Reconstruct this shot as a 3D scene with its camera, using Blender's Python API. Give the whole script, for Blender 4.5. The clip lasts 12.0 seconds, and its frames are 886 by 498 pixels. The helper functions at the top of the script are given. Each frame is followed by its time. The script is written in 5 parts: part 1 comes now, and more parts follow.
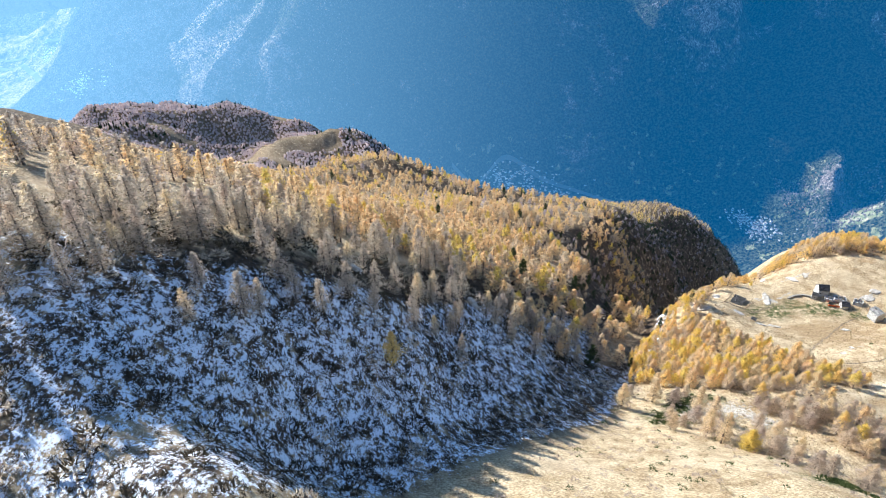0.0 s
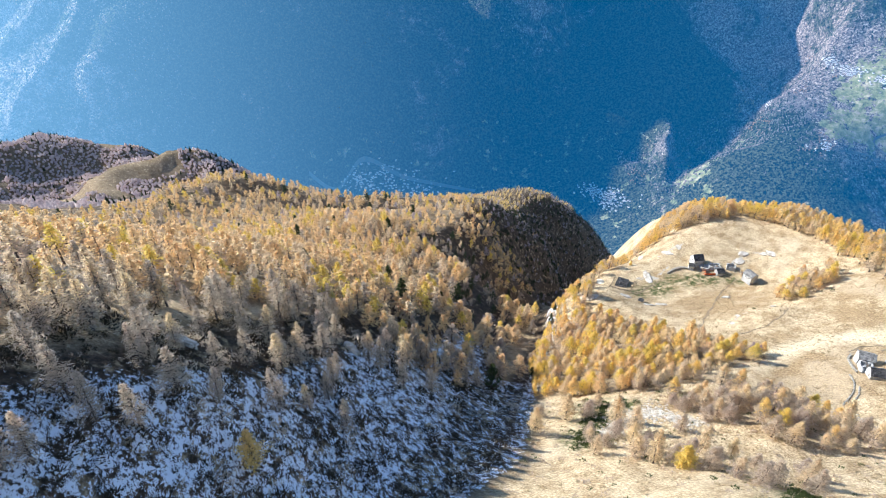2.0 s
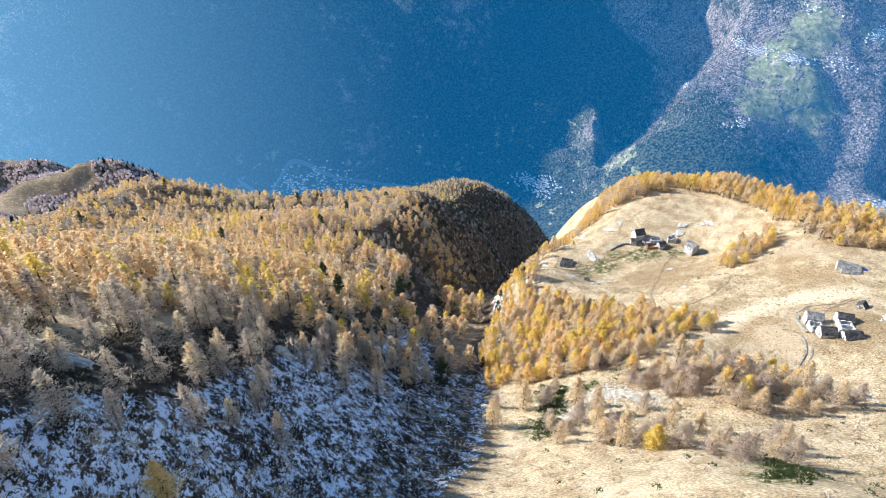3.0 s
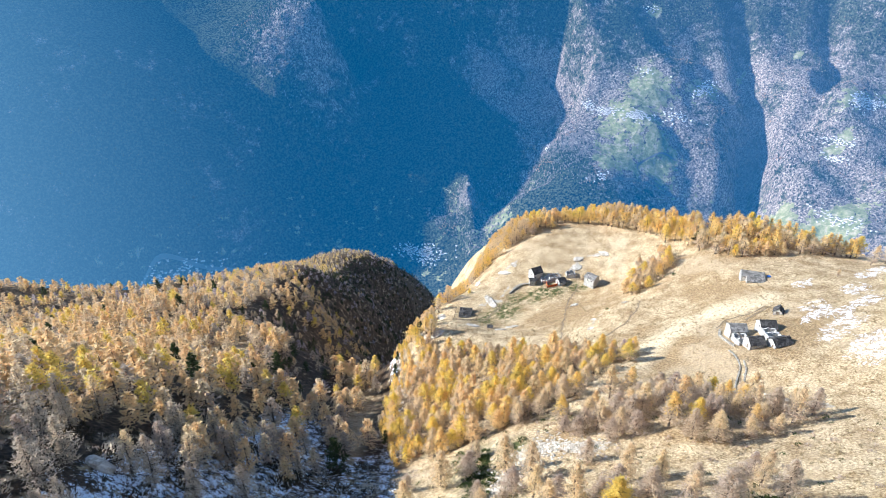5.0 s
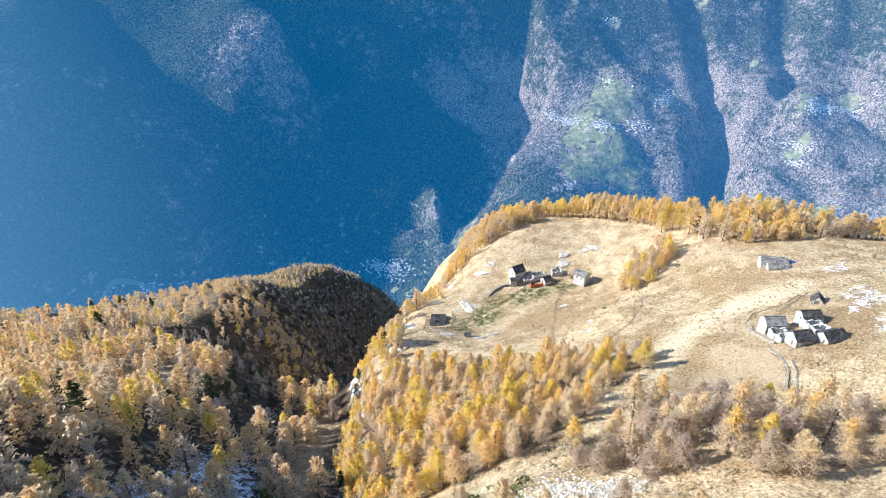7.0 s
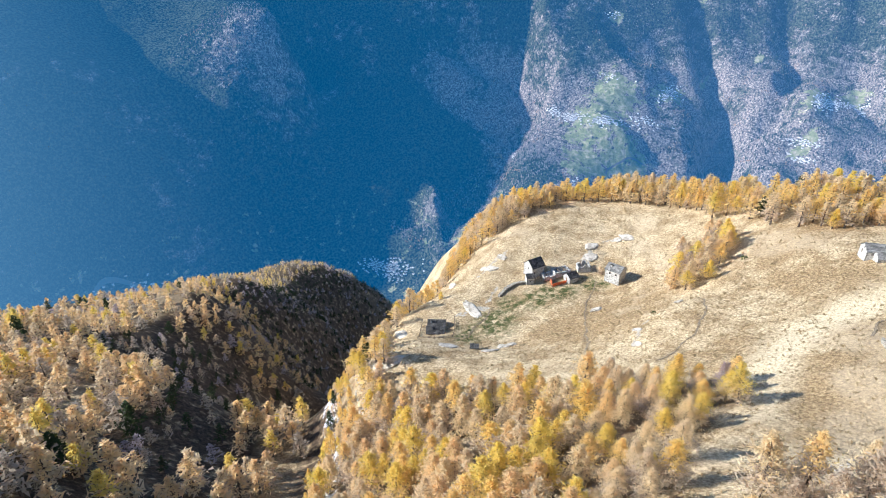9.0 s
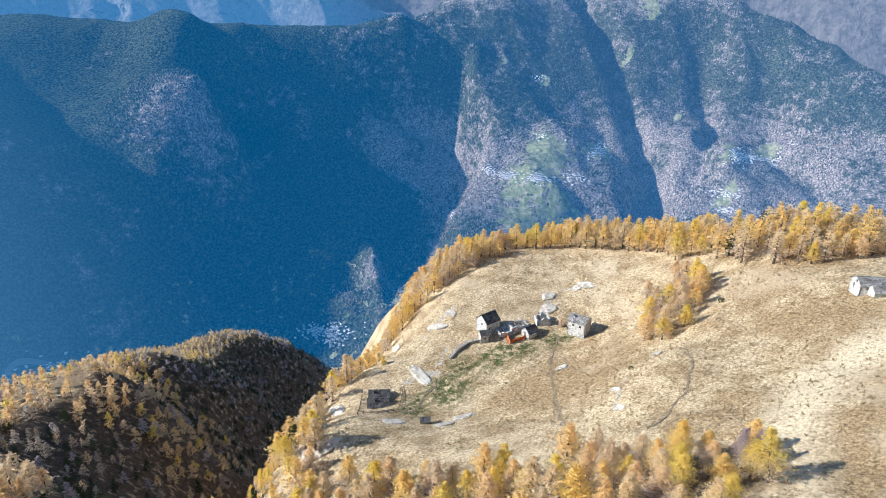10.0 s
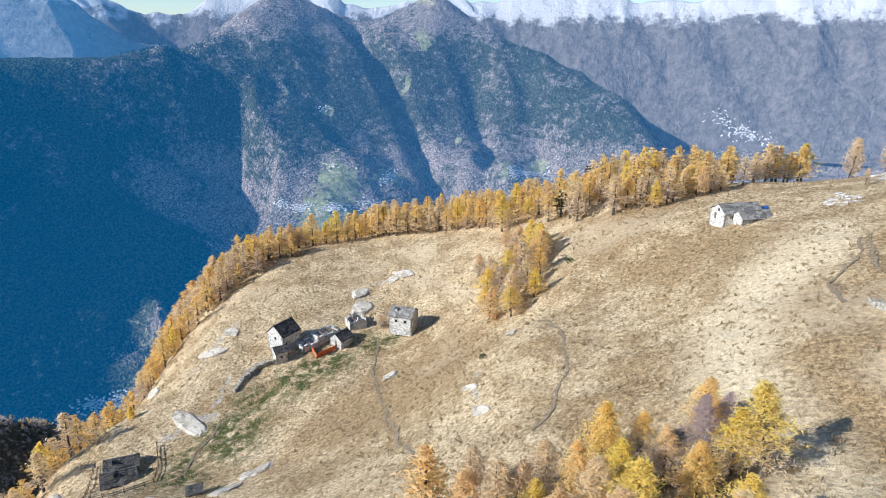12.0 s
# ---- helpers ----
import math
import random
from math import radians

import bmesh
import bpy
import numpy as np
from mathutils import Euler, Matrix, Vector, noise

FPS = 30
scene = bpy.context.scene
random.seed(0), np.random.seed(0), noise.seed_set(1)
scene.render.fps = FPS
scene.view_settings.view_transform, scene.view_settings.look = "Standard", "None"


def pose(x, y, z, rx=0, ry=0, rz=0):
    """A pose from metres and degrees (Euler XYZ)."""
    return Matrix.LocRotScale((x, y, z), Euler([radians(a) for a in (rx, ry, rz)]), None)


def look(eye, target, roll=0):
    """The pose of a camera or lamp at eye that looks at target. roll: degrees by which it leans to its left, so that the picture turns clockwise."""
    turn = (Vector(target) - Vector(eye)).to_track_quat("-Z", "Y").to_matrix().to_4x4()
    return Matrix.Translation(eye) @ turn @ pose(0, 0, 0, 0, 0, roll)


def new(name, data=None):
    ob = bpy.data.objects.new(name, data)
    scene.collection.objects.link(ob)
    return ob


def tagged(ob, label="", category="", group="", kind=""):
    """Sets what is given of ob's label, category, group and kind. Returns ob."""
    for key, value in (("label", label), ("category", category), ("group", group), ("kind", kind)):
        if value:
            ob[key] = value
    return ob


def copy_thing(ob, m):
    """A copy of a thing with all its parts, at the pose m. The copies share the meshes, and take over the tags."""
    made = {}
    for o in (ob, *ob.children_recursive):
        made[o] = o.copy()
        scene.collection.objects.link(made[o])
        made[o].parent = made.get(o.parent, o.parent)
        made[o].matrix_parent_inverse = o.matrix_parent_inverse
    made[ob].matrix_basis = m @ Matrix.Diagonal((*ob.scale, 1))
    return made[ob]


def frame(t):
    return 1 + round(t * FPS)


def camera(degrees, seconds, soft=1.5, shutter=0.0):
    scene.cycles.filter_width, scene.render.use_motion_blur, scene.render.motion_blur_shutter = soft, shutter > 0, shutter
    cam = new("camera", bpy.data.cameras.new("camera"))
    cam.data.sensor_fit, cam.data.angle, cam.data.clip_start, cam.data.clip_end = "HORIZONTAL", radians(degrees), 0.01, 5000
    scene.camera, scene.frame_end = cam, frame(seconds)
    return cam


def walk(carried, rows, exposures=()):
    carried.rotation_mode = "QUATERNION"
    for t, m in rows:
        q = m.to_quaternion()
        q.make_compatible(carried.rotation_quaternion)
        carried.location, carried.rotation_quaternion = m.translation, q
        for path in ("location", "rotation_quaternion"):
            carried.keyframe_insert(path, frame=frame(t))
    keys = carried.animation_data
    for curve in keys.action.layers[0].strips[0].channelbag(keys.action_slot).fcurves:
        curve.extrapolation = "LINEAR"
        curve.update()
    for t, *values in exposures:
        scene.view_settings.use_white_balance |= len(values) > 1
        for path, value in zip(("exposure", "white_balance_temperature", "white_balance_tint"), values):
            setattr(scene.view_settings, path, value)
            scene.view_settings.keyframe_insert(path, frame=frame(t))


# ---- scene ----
cam = camera(71.1, 12.0, soft=0.65)
METRES, EYE, TILT, LEAN, TURN = 300.0, 400.0, -36.0, 0.0, 0.0
EXPOSURE, KELVIN = 1.0, 5600
ROWS = [
    (0.0, 0.0, 0.0, 0.0, 0.0, 0.0, -0.0),
    (0.5, 0.0013, 0.0434, 0.0142, -3.29, 0.03, 2.26),
    (1.0, 0.0046, 0.0772, 0.0251, -6.03, -0.07, 4.12),
    (1.5, 0.0089, 0.1054, 0.0317, -9.05, -0.38, 6.21),
    (2.0, 0.0136, 0.1328, 0.0324, -11.94, -0.85, 8.23),
    (2.5, 0.0189, 0.1624, 0.0254, -14.85, -1.45, 10.3),
    (3.0, 0.0259, 0.1916, 0.0174, -17.77, -2.11, 12.22),
    (5.0, 0.0701, 0.3194, -0.0227, -28.47, 2.02, 18.9),
    (5.5, 0.084, 0.3533, -0.0315, -29.99, 2.89, 19.86),
    (6.0, 0.1008, 0.3892, -0.0384, -30.78, 2.76, 20.34),
    (6.5, 0.1206, 0.4277, -0.0443, -31.43, 2.55, 20.77),
    (7.0, 0.1447, 0.4688, -0.0482, -31.49, 2.56, 20.83),
    (9.0, 0.2489, 0.6435, -0.0527, -31.58, 2.49, 20.82),
    (9.5, 0.2751, 0.6865, -0.0517, -33.36, 4.44, 21.65),
    (10.0, 0.3029, 0.7303, -0.0543, -37.27, 5.96, 23.58),
    (10.5, 0.3304, 0.7695, -0.0599, -41.79, 6.92, 25.61),
    (11.0, 0.3552, 0.8034, -0.0695, -47.36, 4.4, 27.9),
    (11.5, 0.3837, 0.8356, -0.0804, -52.6, 1.89, 29.75),
    (12.0, 0.4181, 0.8669, -0.0909, -57.32, -0.28, 31.12),
]
walk(cam, [(t, pose(0, 0, EYE, TILT, LEAN, TURN) @ pose(METRES * x, METRES * y, METRES * z, 90 + pitch, roll, yaw)) for t, x, y, z, yaw, pitch, roll in ROWS],
     [(0.0, EXPOSURE, KELVIN, 10), (7.0, EXPOSURE, KELVIN, 10), (12.0, EXPOSURE - 0.44, KELVIN, 10)])

# ---- light ----
SUN_WAY = Vector((-0.680, 0.550, 0.485)).normalized()      # towards the sun
world = bpy.data.worlds.new("sky")
scene.world = world
world.use_nodes = True
wn = world.node_tree.nodes
sky = wn.new("ShaderNodeTexSky")
sky.sky_type, sky.sun_disc = "NISHITA", False
sky.sun_elevation = math.asin(SUN_WAY.z)
sky.sun_rotation = math.atan2(SUN_WAY.x, SUN_WAY.y)
sky.altitude, sky.air_density, sky.dust_density, sky.ozone_density = 1500, 1.3, 0.3, 4.0
world.node_tree.links.new(sky.outputs[0], wn["Background"].inputs[0])
wn["Background"].inputs[1].default_value = 0.100
sun = new("sun", bpy.data.lights.new("sun", "SUN"))
sun.data.energy, sun.data.angle, sun.data.color = 5.0, radians(0.5), (1.0, 0.92, 0.79)
sun.matrix_world = look((0, 0, 900), Vector((0, 0, 900)) - SUN_WAY)


# ---- materials ----
class Nodes:
    """A short way to write a node material."""
    def __init__(self, name):
        self.mat = bpy.data.materials.new(name)
        self.mat.use_nodes = True
        self.tree = self.mat.node_tree
        self.bsdf = self.tree.nodes["Principled BSDF"]
        self.out = self.tree.nodes["Material Output"]
        self.place = self.tree.nodes.new("ShaderNodeNewGeometry").outputs["Position"]

    def put(self, socket, value):
        if isinstance(value, bpy.types.NodeSocket):
            self.tree.links.new(value, socket)
        elif isinstance(value, (tuple, list)) and len(value) == 3 and socket.type == "RGBA":
            socket.default_value = (*value, 1)
        else:
            socket.default_value = value

    def node(self, kind, out, **values):
        n = self.tree.nodes.new("ShaderNode" + kind)
        for key, value in values.items():
            self.put(n.inputs[int(key[1:])] if key[0] == "i" and key[1:].isdigit() else n.inputs[key], value)
        return n.outputs[out]

    def noise(self, size, detail=4.0, rough=0.6, place=None, out=0):
        return self.node("TexNoise", out, Vector=place or self.place, Scale=1.0 / size, Detail=detail, Roughness=rough)

    def cells(self, size, out=0, place=None):
        return self.node("TexVoronoi", out, Vector=place or self.place, Scale=1.0 / size)

    def stretch(self, sx, sy, sz):
        return self.node("Mapping", 0, Vector=self.place, Scale=(sx, sy, sz))

    def step(self, value, low, high):
        n = self.tree.nodes.new("ShaderNodeMapRange")
        n.interpolation_type = "SMOOTHSTEP"
        for k, v in enumerate((value, low, high)):
            self.put(n.inputs[k], v)
        return n.outputs[0]

    def math(self, what, a, b=0.0):
        n = self.tree.nodes.new("ShaderNodeMath")
        n.operation = what
        self.put(n.inputs[0], a)
        self.put(n.inputs[1], b)
        return n.outputs[0]

    def mix(self, f, a, b):
        n = self.tree.nodes.new("ShaderNodeMix")
        n.data_type = "RGBA"
        for k, v in ((0, f), (6, a), (7, b)):
            self.put(n.inputs[k], v)
        return n.outputs[2]

    def ramp(self, value, *stops):
        n = self.tree.nodes.new("ShaderNodeValToRGB")
        self.put(n.inputs[0], value)
        for k, (p, c) in enumerate(stops):
            e = n.color_ramp.elements[k] if k < 2 else n.color_ramp.elements.new(p)
            e.position, e.color = p, (*c, 1)
        return n.outputs[0]

    def attribute(self, name):
        n = self.tree.nodes.new("ShaderNodeAttribute")
        n.attribute_name = name
        return n.outputs["Fac"]

    def random(self):
        return self.tree.nodes.new("ShaderNodeObjectInfo").outputs["Random"]

    def bump(self, height, strength, distance):
        self.put(self.bsdf.inputs["Normal"], self.node("Bump", 0, Strength=strength, Distance=distance, Height=height))

    def done(self, colour, rough=0.85, metal=0.0, spec=0.25):
        self.put(self.bsdf.inputs["Base Color"], colour)
        self.put(self.bsdf.inputs["Roughness"], rough)
        self.put(self.bsdf.inputs["Metallic"], metal)
        self.put(self.bsdf.inputs["Specular IOR Level"], spec)
        return self.mat


def ground_material():
    m = Nodes("alpine_ground")
    clump, patch, wide = m.noise(0.7, 6, 0.78), m.noise(7, 4), m.noise(38, 3)
    straw = m.ramp(clump, (0.33, (0.17, 0.12, 0.065)), (0.48, (0.49, 0.37, 0.215)), (0.61, (0.78, 0.635, 0.405)))
    russet = m.ramp(clump, (0.34, (0.10, 0.066, 0.035)), (0.5, (0.32, 0.22, 0.112)), (0.64, (0.54, 0.40, 0.22)))
    colour = m.mix(m.step(m.math("ADD", patch, m.math("MULTIPLY", m.attribute("dull"), 0.40)), 0.36, 0.72), straw, russet)
    # Broad paler patches: sun glare on the grass put into its colour.
    colour = m.mix(m.step(wide, 0.52, 0.64), colour, m.mix(0.35, colour, (0.68, 0.55, 0.37)))
    colour = m.mix(m.math("MULTIPLY", m.attribute("pale"), 0.55), colour, m.mix(m.step(clump, 0.3, 0.62), (0.54, 0.43, 0.265), (0.82, 0.695, 0.475)))
    green = m.math("MULTIPLY", m.attribute("green"), m.step(m.noise(2.2, 3), 0.35, 0.6))
    colour = m.mix(green, colour, m.ramp(clump, (0.3, (0.03, 0.045, 0.015)), (0.7, (0.13, 0.14, 0.045))))
    heath = m.ramp(m.noise(1.3, 5, 0.7), (0.3, (0.018, 0.02, 0.012)), (0.5, (0.075, 0.052, 0.035)), (0.72, (0.17, 0.12, 0.075)))
    colour = m.mix(m.math("MULTIPLY", m.attribute("heath"), m.step(m.noise(4, 4), 0.25, 0.5)), colour, heath)
    stone = m.ramp(m.noise(0.7, 6, 0.75), (0.3, (0.24, 0.21, 0.165)), (0.6, (0.54, 0.48, 0.385)), (0.8, (0.74, 0.68, 0.57)))
    rocky = m.math("ADD", m.attribute("rock"), m.math("MULTIPLY", m.noise(1.6, 5, 0.7), 0.9))
    colour = m.mix(m.step(rocky, 0.92, 1.02), colour, stone)
    worn = m.math("MULTIPLY", m.attribute("trod"), m.step(m.noise(0.8, 3), 0.3, 0.7))
    colour = m.mix(worn, colour, (0.115, 0.085, 0.055))
    # snow caught in the grass where no sun comes
    drift = m.math("ADD", m.noise(0.55, 7, 0.85, m.stretch(1.0, 0.55, 0.5)), m.math("MULTIPLY", m.math("SUBTRACT", m.noise(3.2, 5, 0.75), 0.5), 0.8))
    white = m.step(m.math("ADD", drift, m.math("MULTIPLY", m.attribute("snow"), 0.466)), 0.945, 0.99)
    colour = m.mix(white, colour, (0.88, 0.91, 0.95))
    m.bump(m.math("ADD", m.noise(0.75, 5, 0.75), m.math("MULTIPLY", m.cells(1.1), 0.35)), 0.9, 0.55)
    return m.done(colour, 0.93, 0, 0.12)


def foliage_material(name, tones, grain_size=0.8):
    """Needles or leaves that let some light through."""
    m = Nodes(name)
    pick = m.math("ADD", m.math("MULTIPLY", m.random(), 0.5), m.math("MULTIPLY", m.noise(grain_size, 2), 0.3))
    pick = m.math("ADD", pick, m.math("MULTIPLY", m.noise(5.5, 1), 0.3))
    colour = m.ramp(pick, *tones)
    m.done(colour, 0.8, 0, 0.15)
    t = m.node("BsdfTranslucent", 0, Color=colour)
    m.put(m.out.inputs[0], m.node("MixShader", 0, i0=0.55, i1=m.bsdf.outputs[0], i2=t))
    return m.mat


def bark_material(name, a, b):
    m = Nodes(name)
    g = m.noise(0.25, 4, 0.7, m.stretch(1, 1, 0.25))
    m.bump(g, 0.6, 0.05)
    return m.done(m.mix(m.step(g, 0.35, 0.65), a, b), 0.9)


MAT_GROUND = ground_material()
GOLD = foliage_material("larch_gold", [(0.1, (0.86, 0.63, 0.14)), (0.4, (0.86, 0.63, 0.23)), (0.6, (0.84, 0.62, 0.31)), (0.8, (0.80, 0.60, 0.36)), (0.95, (0.84, 0.57, 0.19))])
TAWNY = foliage_material("larch_tawny", [(0.1, (0.84, 0.67, 0.37)), (0.5, (0.80, 0.64, 0.40)), (0.9, (0.72, 0.58, 0.40))])
ROSY = foliage_material("larch_rosy_twigs", [(0.1, (0.70, 0.56, 0.39)), (0.5, (0.62, 0.50, 0.37)), (0.9, (0.54, 0.43, 0.35))])
LEMON = foliage_material("larch_lemon", [(0.1, (0.82, 0.66, 0.13)), (0.5, (0.86, 0.66, 0.17)), (0.9, (0.78, 0.62, 0.18))])
BARE = foliage_material("larch_bare", [(0.1, (0.58, 0.49, 0.36)), (0.5, (0.62, 0.52, 0.39)), (0.9, (0.46, 0.39, 0.32))])
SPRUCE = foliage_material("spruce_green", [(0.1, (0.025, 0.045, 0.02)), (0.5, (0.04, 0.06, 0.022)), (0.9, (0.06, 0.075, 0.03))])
PURPLE = foliage_material("bare_woods", [(0.1, (0.52, 0.45, 0.44)), (0.5, (0.58, 0.49, 0.47)), (0.9, (0.42, 0.37, 0.38))], 6.0)
# Paler than bare_woods: the haze over the hill is put into this colour.
HAZED_CROWN = foliage_material("hazed_bare_woods", [(0.1, (0.66, 0.57, 0.54)), (0.5, (0.76, 0.66, 0.62)), (0.9, (0.56, 0.49, 0.48))], 9.0)
SHRUB = foliage_material("heath_shrub", [(0.1, (0.03, 0.032, 0.018)), (0.5, (0.07, 0.055, 0.035)), (0.9, (0.12, 0.085, 0.05))])
JUNIPER = foliage_material("juniper", [(0.1, (0.03, 0.05, 0.015)), (0.5, (0.06, 0.085, 0.025)), (0.9, (0.10, 0.12, 0.04))])
TWIGS = foliage_material("birch_twigs", [(0.1, (0.40, 0.30, 0.30)), (0.5, (0.48, 0.36, 0.35)), (0.9, (0.36, 0.28, 0.28))])
BARK = bark_material("larch_bark", (0.07, 0.055, 0.045), (0.17, 0.135, 0.11))
BIRCH = bark_material("birch_bark", (0.62, 0.58, 0.54), (0.30, 0.27, 0.25))


def backdrop_material(name, haze_colour, haze_tint, snow_from=None, coarse=1.0):
    """Distant mountainside: woods, rock and meadow, with haze put into their colour and emission."""
    m = Nodes(name)
    stand = m.noise(42 * coarse, 7, 0.8)
    conifer = m.ramp(m.noise(9 * coarse, 3, 0.7), (0.42, (0.008, 0.014, 0.012)), (0.60, (0.10, 0.115, 0.075)))
    leafless = m.ramp(m.noise(8 * coarse, 4, 0.75), (0.38, (0.022, 0.022, 0.022)), (0.5, (0.20, 0.178, 0.165)), (0.64, (0.54, 0.48, 0.42)))
    stand = m.math("ADD", m.math("MULTIPLY", stand, 0.75), m.math("MULTIPLY", m.noise(180 * coarse, 3), 0.35))
    colour = m.mix(m.step(m.math("ADD", stand, m.math("MULTIPLY", m.attribute("leafless"), 0.30)), 0.66, 0.76), conifer, leafless)
    field = m.step(m.math("ADD", m.attribute("meadow"), m.math("MULTIPLY", m.noise(48 * coarse, 7, 0.72), 2.2)), 1.64, 1.70)
    colour = m.mix(field, colour, m.ramp(m.noise(26 * coarse, 4, 0.7), (0.32, (0.12, 0.15, 0.07)), (0.5, (0.25, 0.28, 0.14)), (0.66, (0.46, 0.42, 0.30))))
    rocks = m.step(m.math("ADD", m.attribute("rock"), m.noise(48 * coarse, 7, 0.75)), 0.98, 1.05)
    colour = m.mix(rocks, colour, m.ramp(m.noise(20 * coarse, 6, 0.75), (0.3, (0.12, 0.115, 0.11)), (0.7, (0.38, 0.355, 0.33))))
    if snow_from is not None:
        z = m.node("SeparateXYZ", 2, Vector=m.place)
        up = m.math("ADD", z, m.math("MULTIPLY", m.math("SUBTRACT", m.noise(150, 7, 0.75), 0.5), 420))
        colour = m.mix(m.step(up, snow_from - 20, snow_from + 50), colour, (0.85, 0.87, 0.9))
    m.bump(m.math("ADD", m.noise(7 * coarse, 4, 0.8), m.math("MULTIPLY", m.noise(40 * coarse, 5, 0.7), 3.0)), 1.0, 6.0 * coarse)
    # Multiplied tint: the dimming by haze is put into the surface colour.
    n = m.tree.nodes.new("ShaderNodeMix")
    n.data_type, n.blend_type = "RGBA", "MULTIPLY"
    for k, v in ((0, 1.0), (6, colour), (7, haze_tint)):
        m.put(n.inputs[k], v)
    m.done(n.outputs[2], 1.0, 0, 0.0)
    return paint_haze(m, haze_colour)


def paint_haze(m, haze_colour):
    """Paints haze on a distant backdrop as its own emission, brighter towards the sun."""
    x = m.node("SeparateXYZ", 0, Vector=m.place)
    deep = m.mix(m.step(x, 2000, 3300), haze_colour, (0.018, 0.060, 0.126))
    # Emission stands in for hazy light; the surface itself gives off none.
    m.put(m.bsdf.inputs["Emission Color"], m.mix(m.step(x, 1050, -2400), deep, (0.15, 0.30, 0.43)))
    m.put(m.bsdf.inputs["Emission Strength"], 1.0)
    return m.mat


# blue glow painted on everything far away as haze
HAZE_COLOUR = (0.003, 0.045, 0.108)
MAT_WALL = backdrop_material("far_mountainside", HAZE_COLOUR, (1.0, 0.94, 0.90))
# The hills and range get a stronger painted haze than the wall.
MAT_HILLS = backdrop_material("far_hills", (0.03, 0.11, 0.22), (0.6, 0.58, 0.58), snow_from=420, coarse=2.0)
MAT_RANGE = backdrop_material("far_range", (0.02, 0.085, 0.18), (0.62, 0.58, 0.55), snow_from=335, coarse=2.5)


def stone_material(name, a, b, c, size=0.5):
    m = Nodes(name)
    g, j = m.noise(0.35, 5, 0.7), m.cells(size)
    tone = m.node("TexVoronoi", 1, Vector=m.place, Scale=1.0 / size)
    colour = m.ramp(m.math("ADD", m.math("MULTIPLY", g, 0.7), m.math("MULTIPLY", m.node("SeparateColor", 0, Color=tone), 0.3)), (0.3, a), (0.5, b), (0.75, c))
    m.bump(m.math("ADD", j, m.math("MULTIPLY", g, 0.5)), 0.7, 0.08)
    return m.done(colour, 0.9, 0, 0.2)


WALL_STONE = stone_material("rubble_stone", (0.25, 0.24, 0.22), (0.50, 0.48, 0.44), (0.70, 0.675, 0.625), 0.45)
FIELD_STONE = stone_material("field_stone", (0.17, 0.155, 0.125), (0.34, 0.31, 0.255), (0.52, 0.48, 0.40), 0.45)
# roof slabs in a dark and a pale tone
SLAB = stone_material("roof_slab", (0.03, 0.029, 0.028), (0.07, 0.068, 0.065), (0.16, 0.15, 0.14), 0.8)
PALE_SLAB = stone_material("pale_roof_slab", (0.10, 0.097, 0.09), (0.22, 0.21, 0.19), (0.40, 0.38, 0.35), 0.8)
BOULDER = stone_material("granite", (0.26, 0.225, 0.175), (0.50, 0.445, 0.36), (0.70, 0.64, 0.53), 1.3)
EARTH = bark_material("trodden_earth", (0.13, 0.10, 0.065), (0.30, 0.235, 0.155))
TIMBER = bark_material("old_timber", (0.11, 0.085, 0.06), (0.24, 0.19, 0.14))
UNLIT_PANEL = Nodes("unlit_inside_panel").done((0.03, 0.028, 0.025), 0.9)
ORANGE = bark_material("orange_netting", (0.75, 0.17, 0.05), (0.60, 0.12, 0.04))
TARP = bark_material("blue_tarpaulin", (0.04, 0.12, 0.42), (0.06, 0.18, 0.5))
GRASS = foliage_material("dry_grass", [(0.1, (0.30, 0.21, 0.11)), (0.45, (0.48, 0.37, 0.21)), (0.9, (0.62, 0.50, 0.31))], 3.0)


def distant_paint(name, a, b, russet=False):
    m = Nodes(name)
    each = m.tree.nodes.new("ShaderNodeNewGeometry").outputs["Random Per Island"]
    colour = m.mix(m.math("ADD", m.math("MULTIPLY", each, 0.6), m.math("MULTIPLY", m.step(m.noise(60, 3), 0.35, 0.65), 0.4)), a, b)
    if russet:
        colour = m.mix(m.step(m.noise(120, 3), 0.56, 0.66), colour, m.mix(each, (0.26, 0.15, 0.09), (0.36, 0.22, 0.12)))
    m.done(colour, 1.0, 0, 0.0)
    # Houses, far trees and roads carry the same haze, painted as emission.
    return paint_haze(m, HAZE_COLOUR)


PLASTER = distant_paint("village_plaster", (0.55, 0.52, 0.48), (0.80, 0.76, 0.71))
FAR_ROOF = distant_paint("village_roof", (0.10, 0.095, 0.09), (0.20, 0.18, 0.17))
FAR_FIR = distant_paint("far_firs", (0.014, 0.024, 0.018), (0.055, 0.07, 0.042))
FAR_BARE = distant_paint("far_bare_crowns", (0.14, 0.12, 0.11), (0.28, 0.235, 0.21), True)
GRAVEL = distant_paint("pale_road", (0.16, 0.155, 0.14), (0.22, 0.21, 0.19))


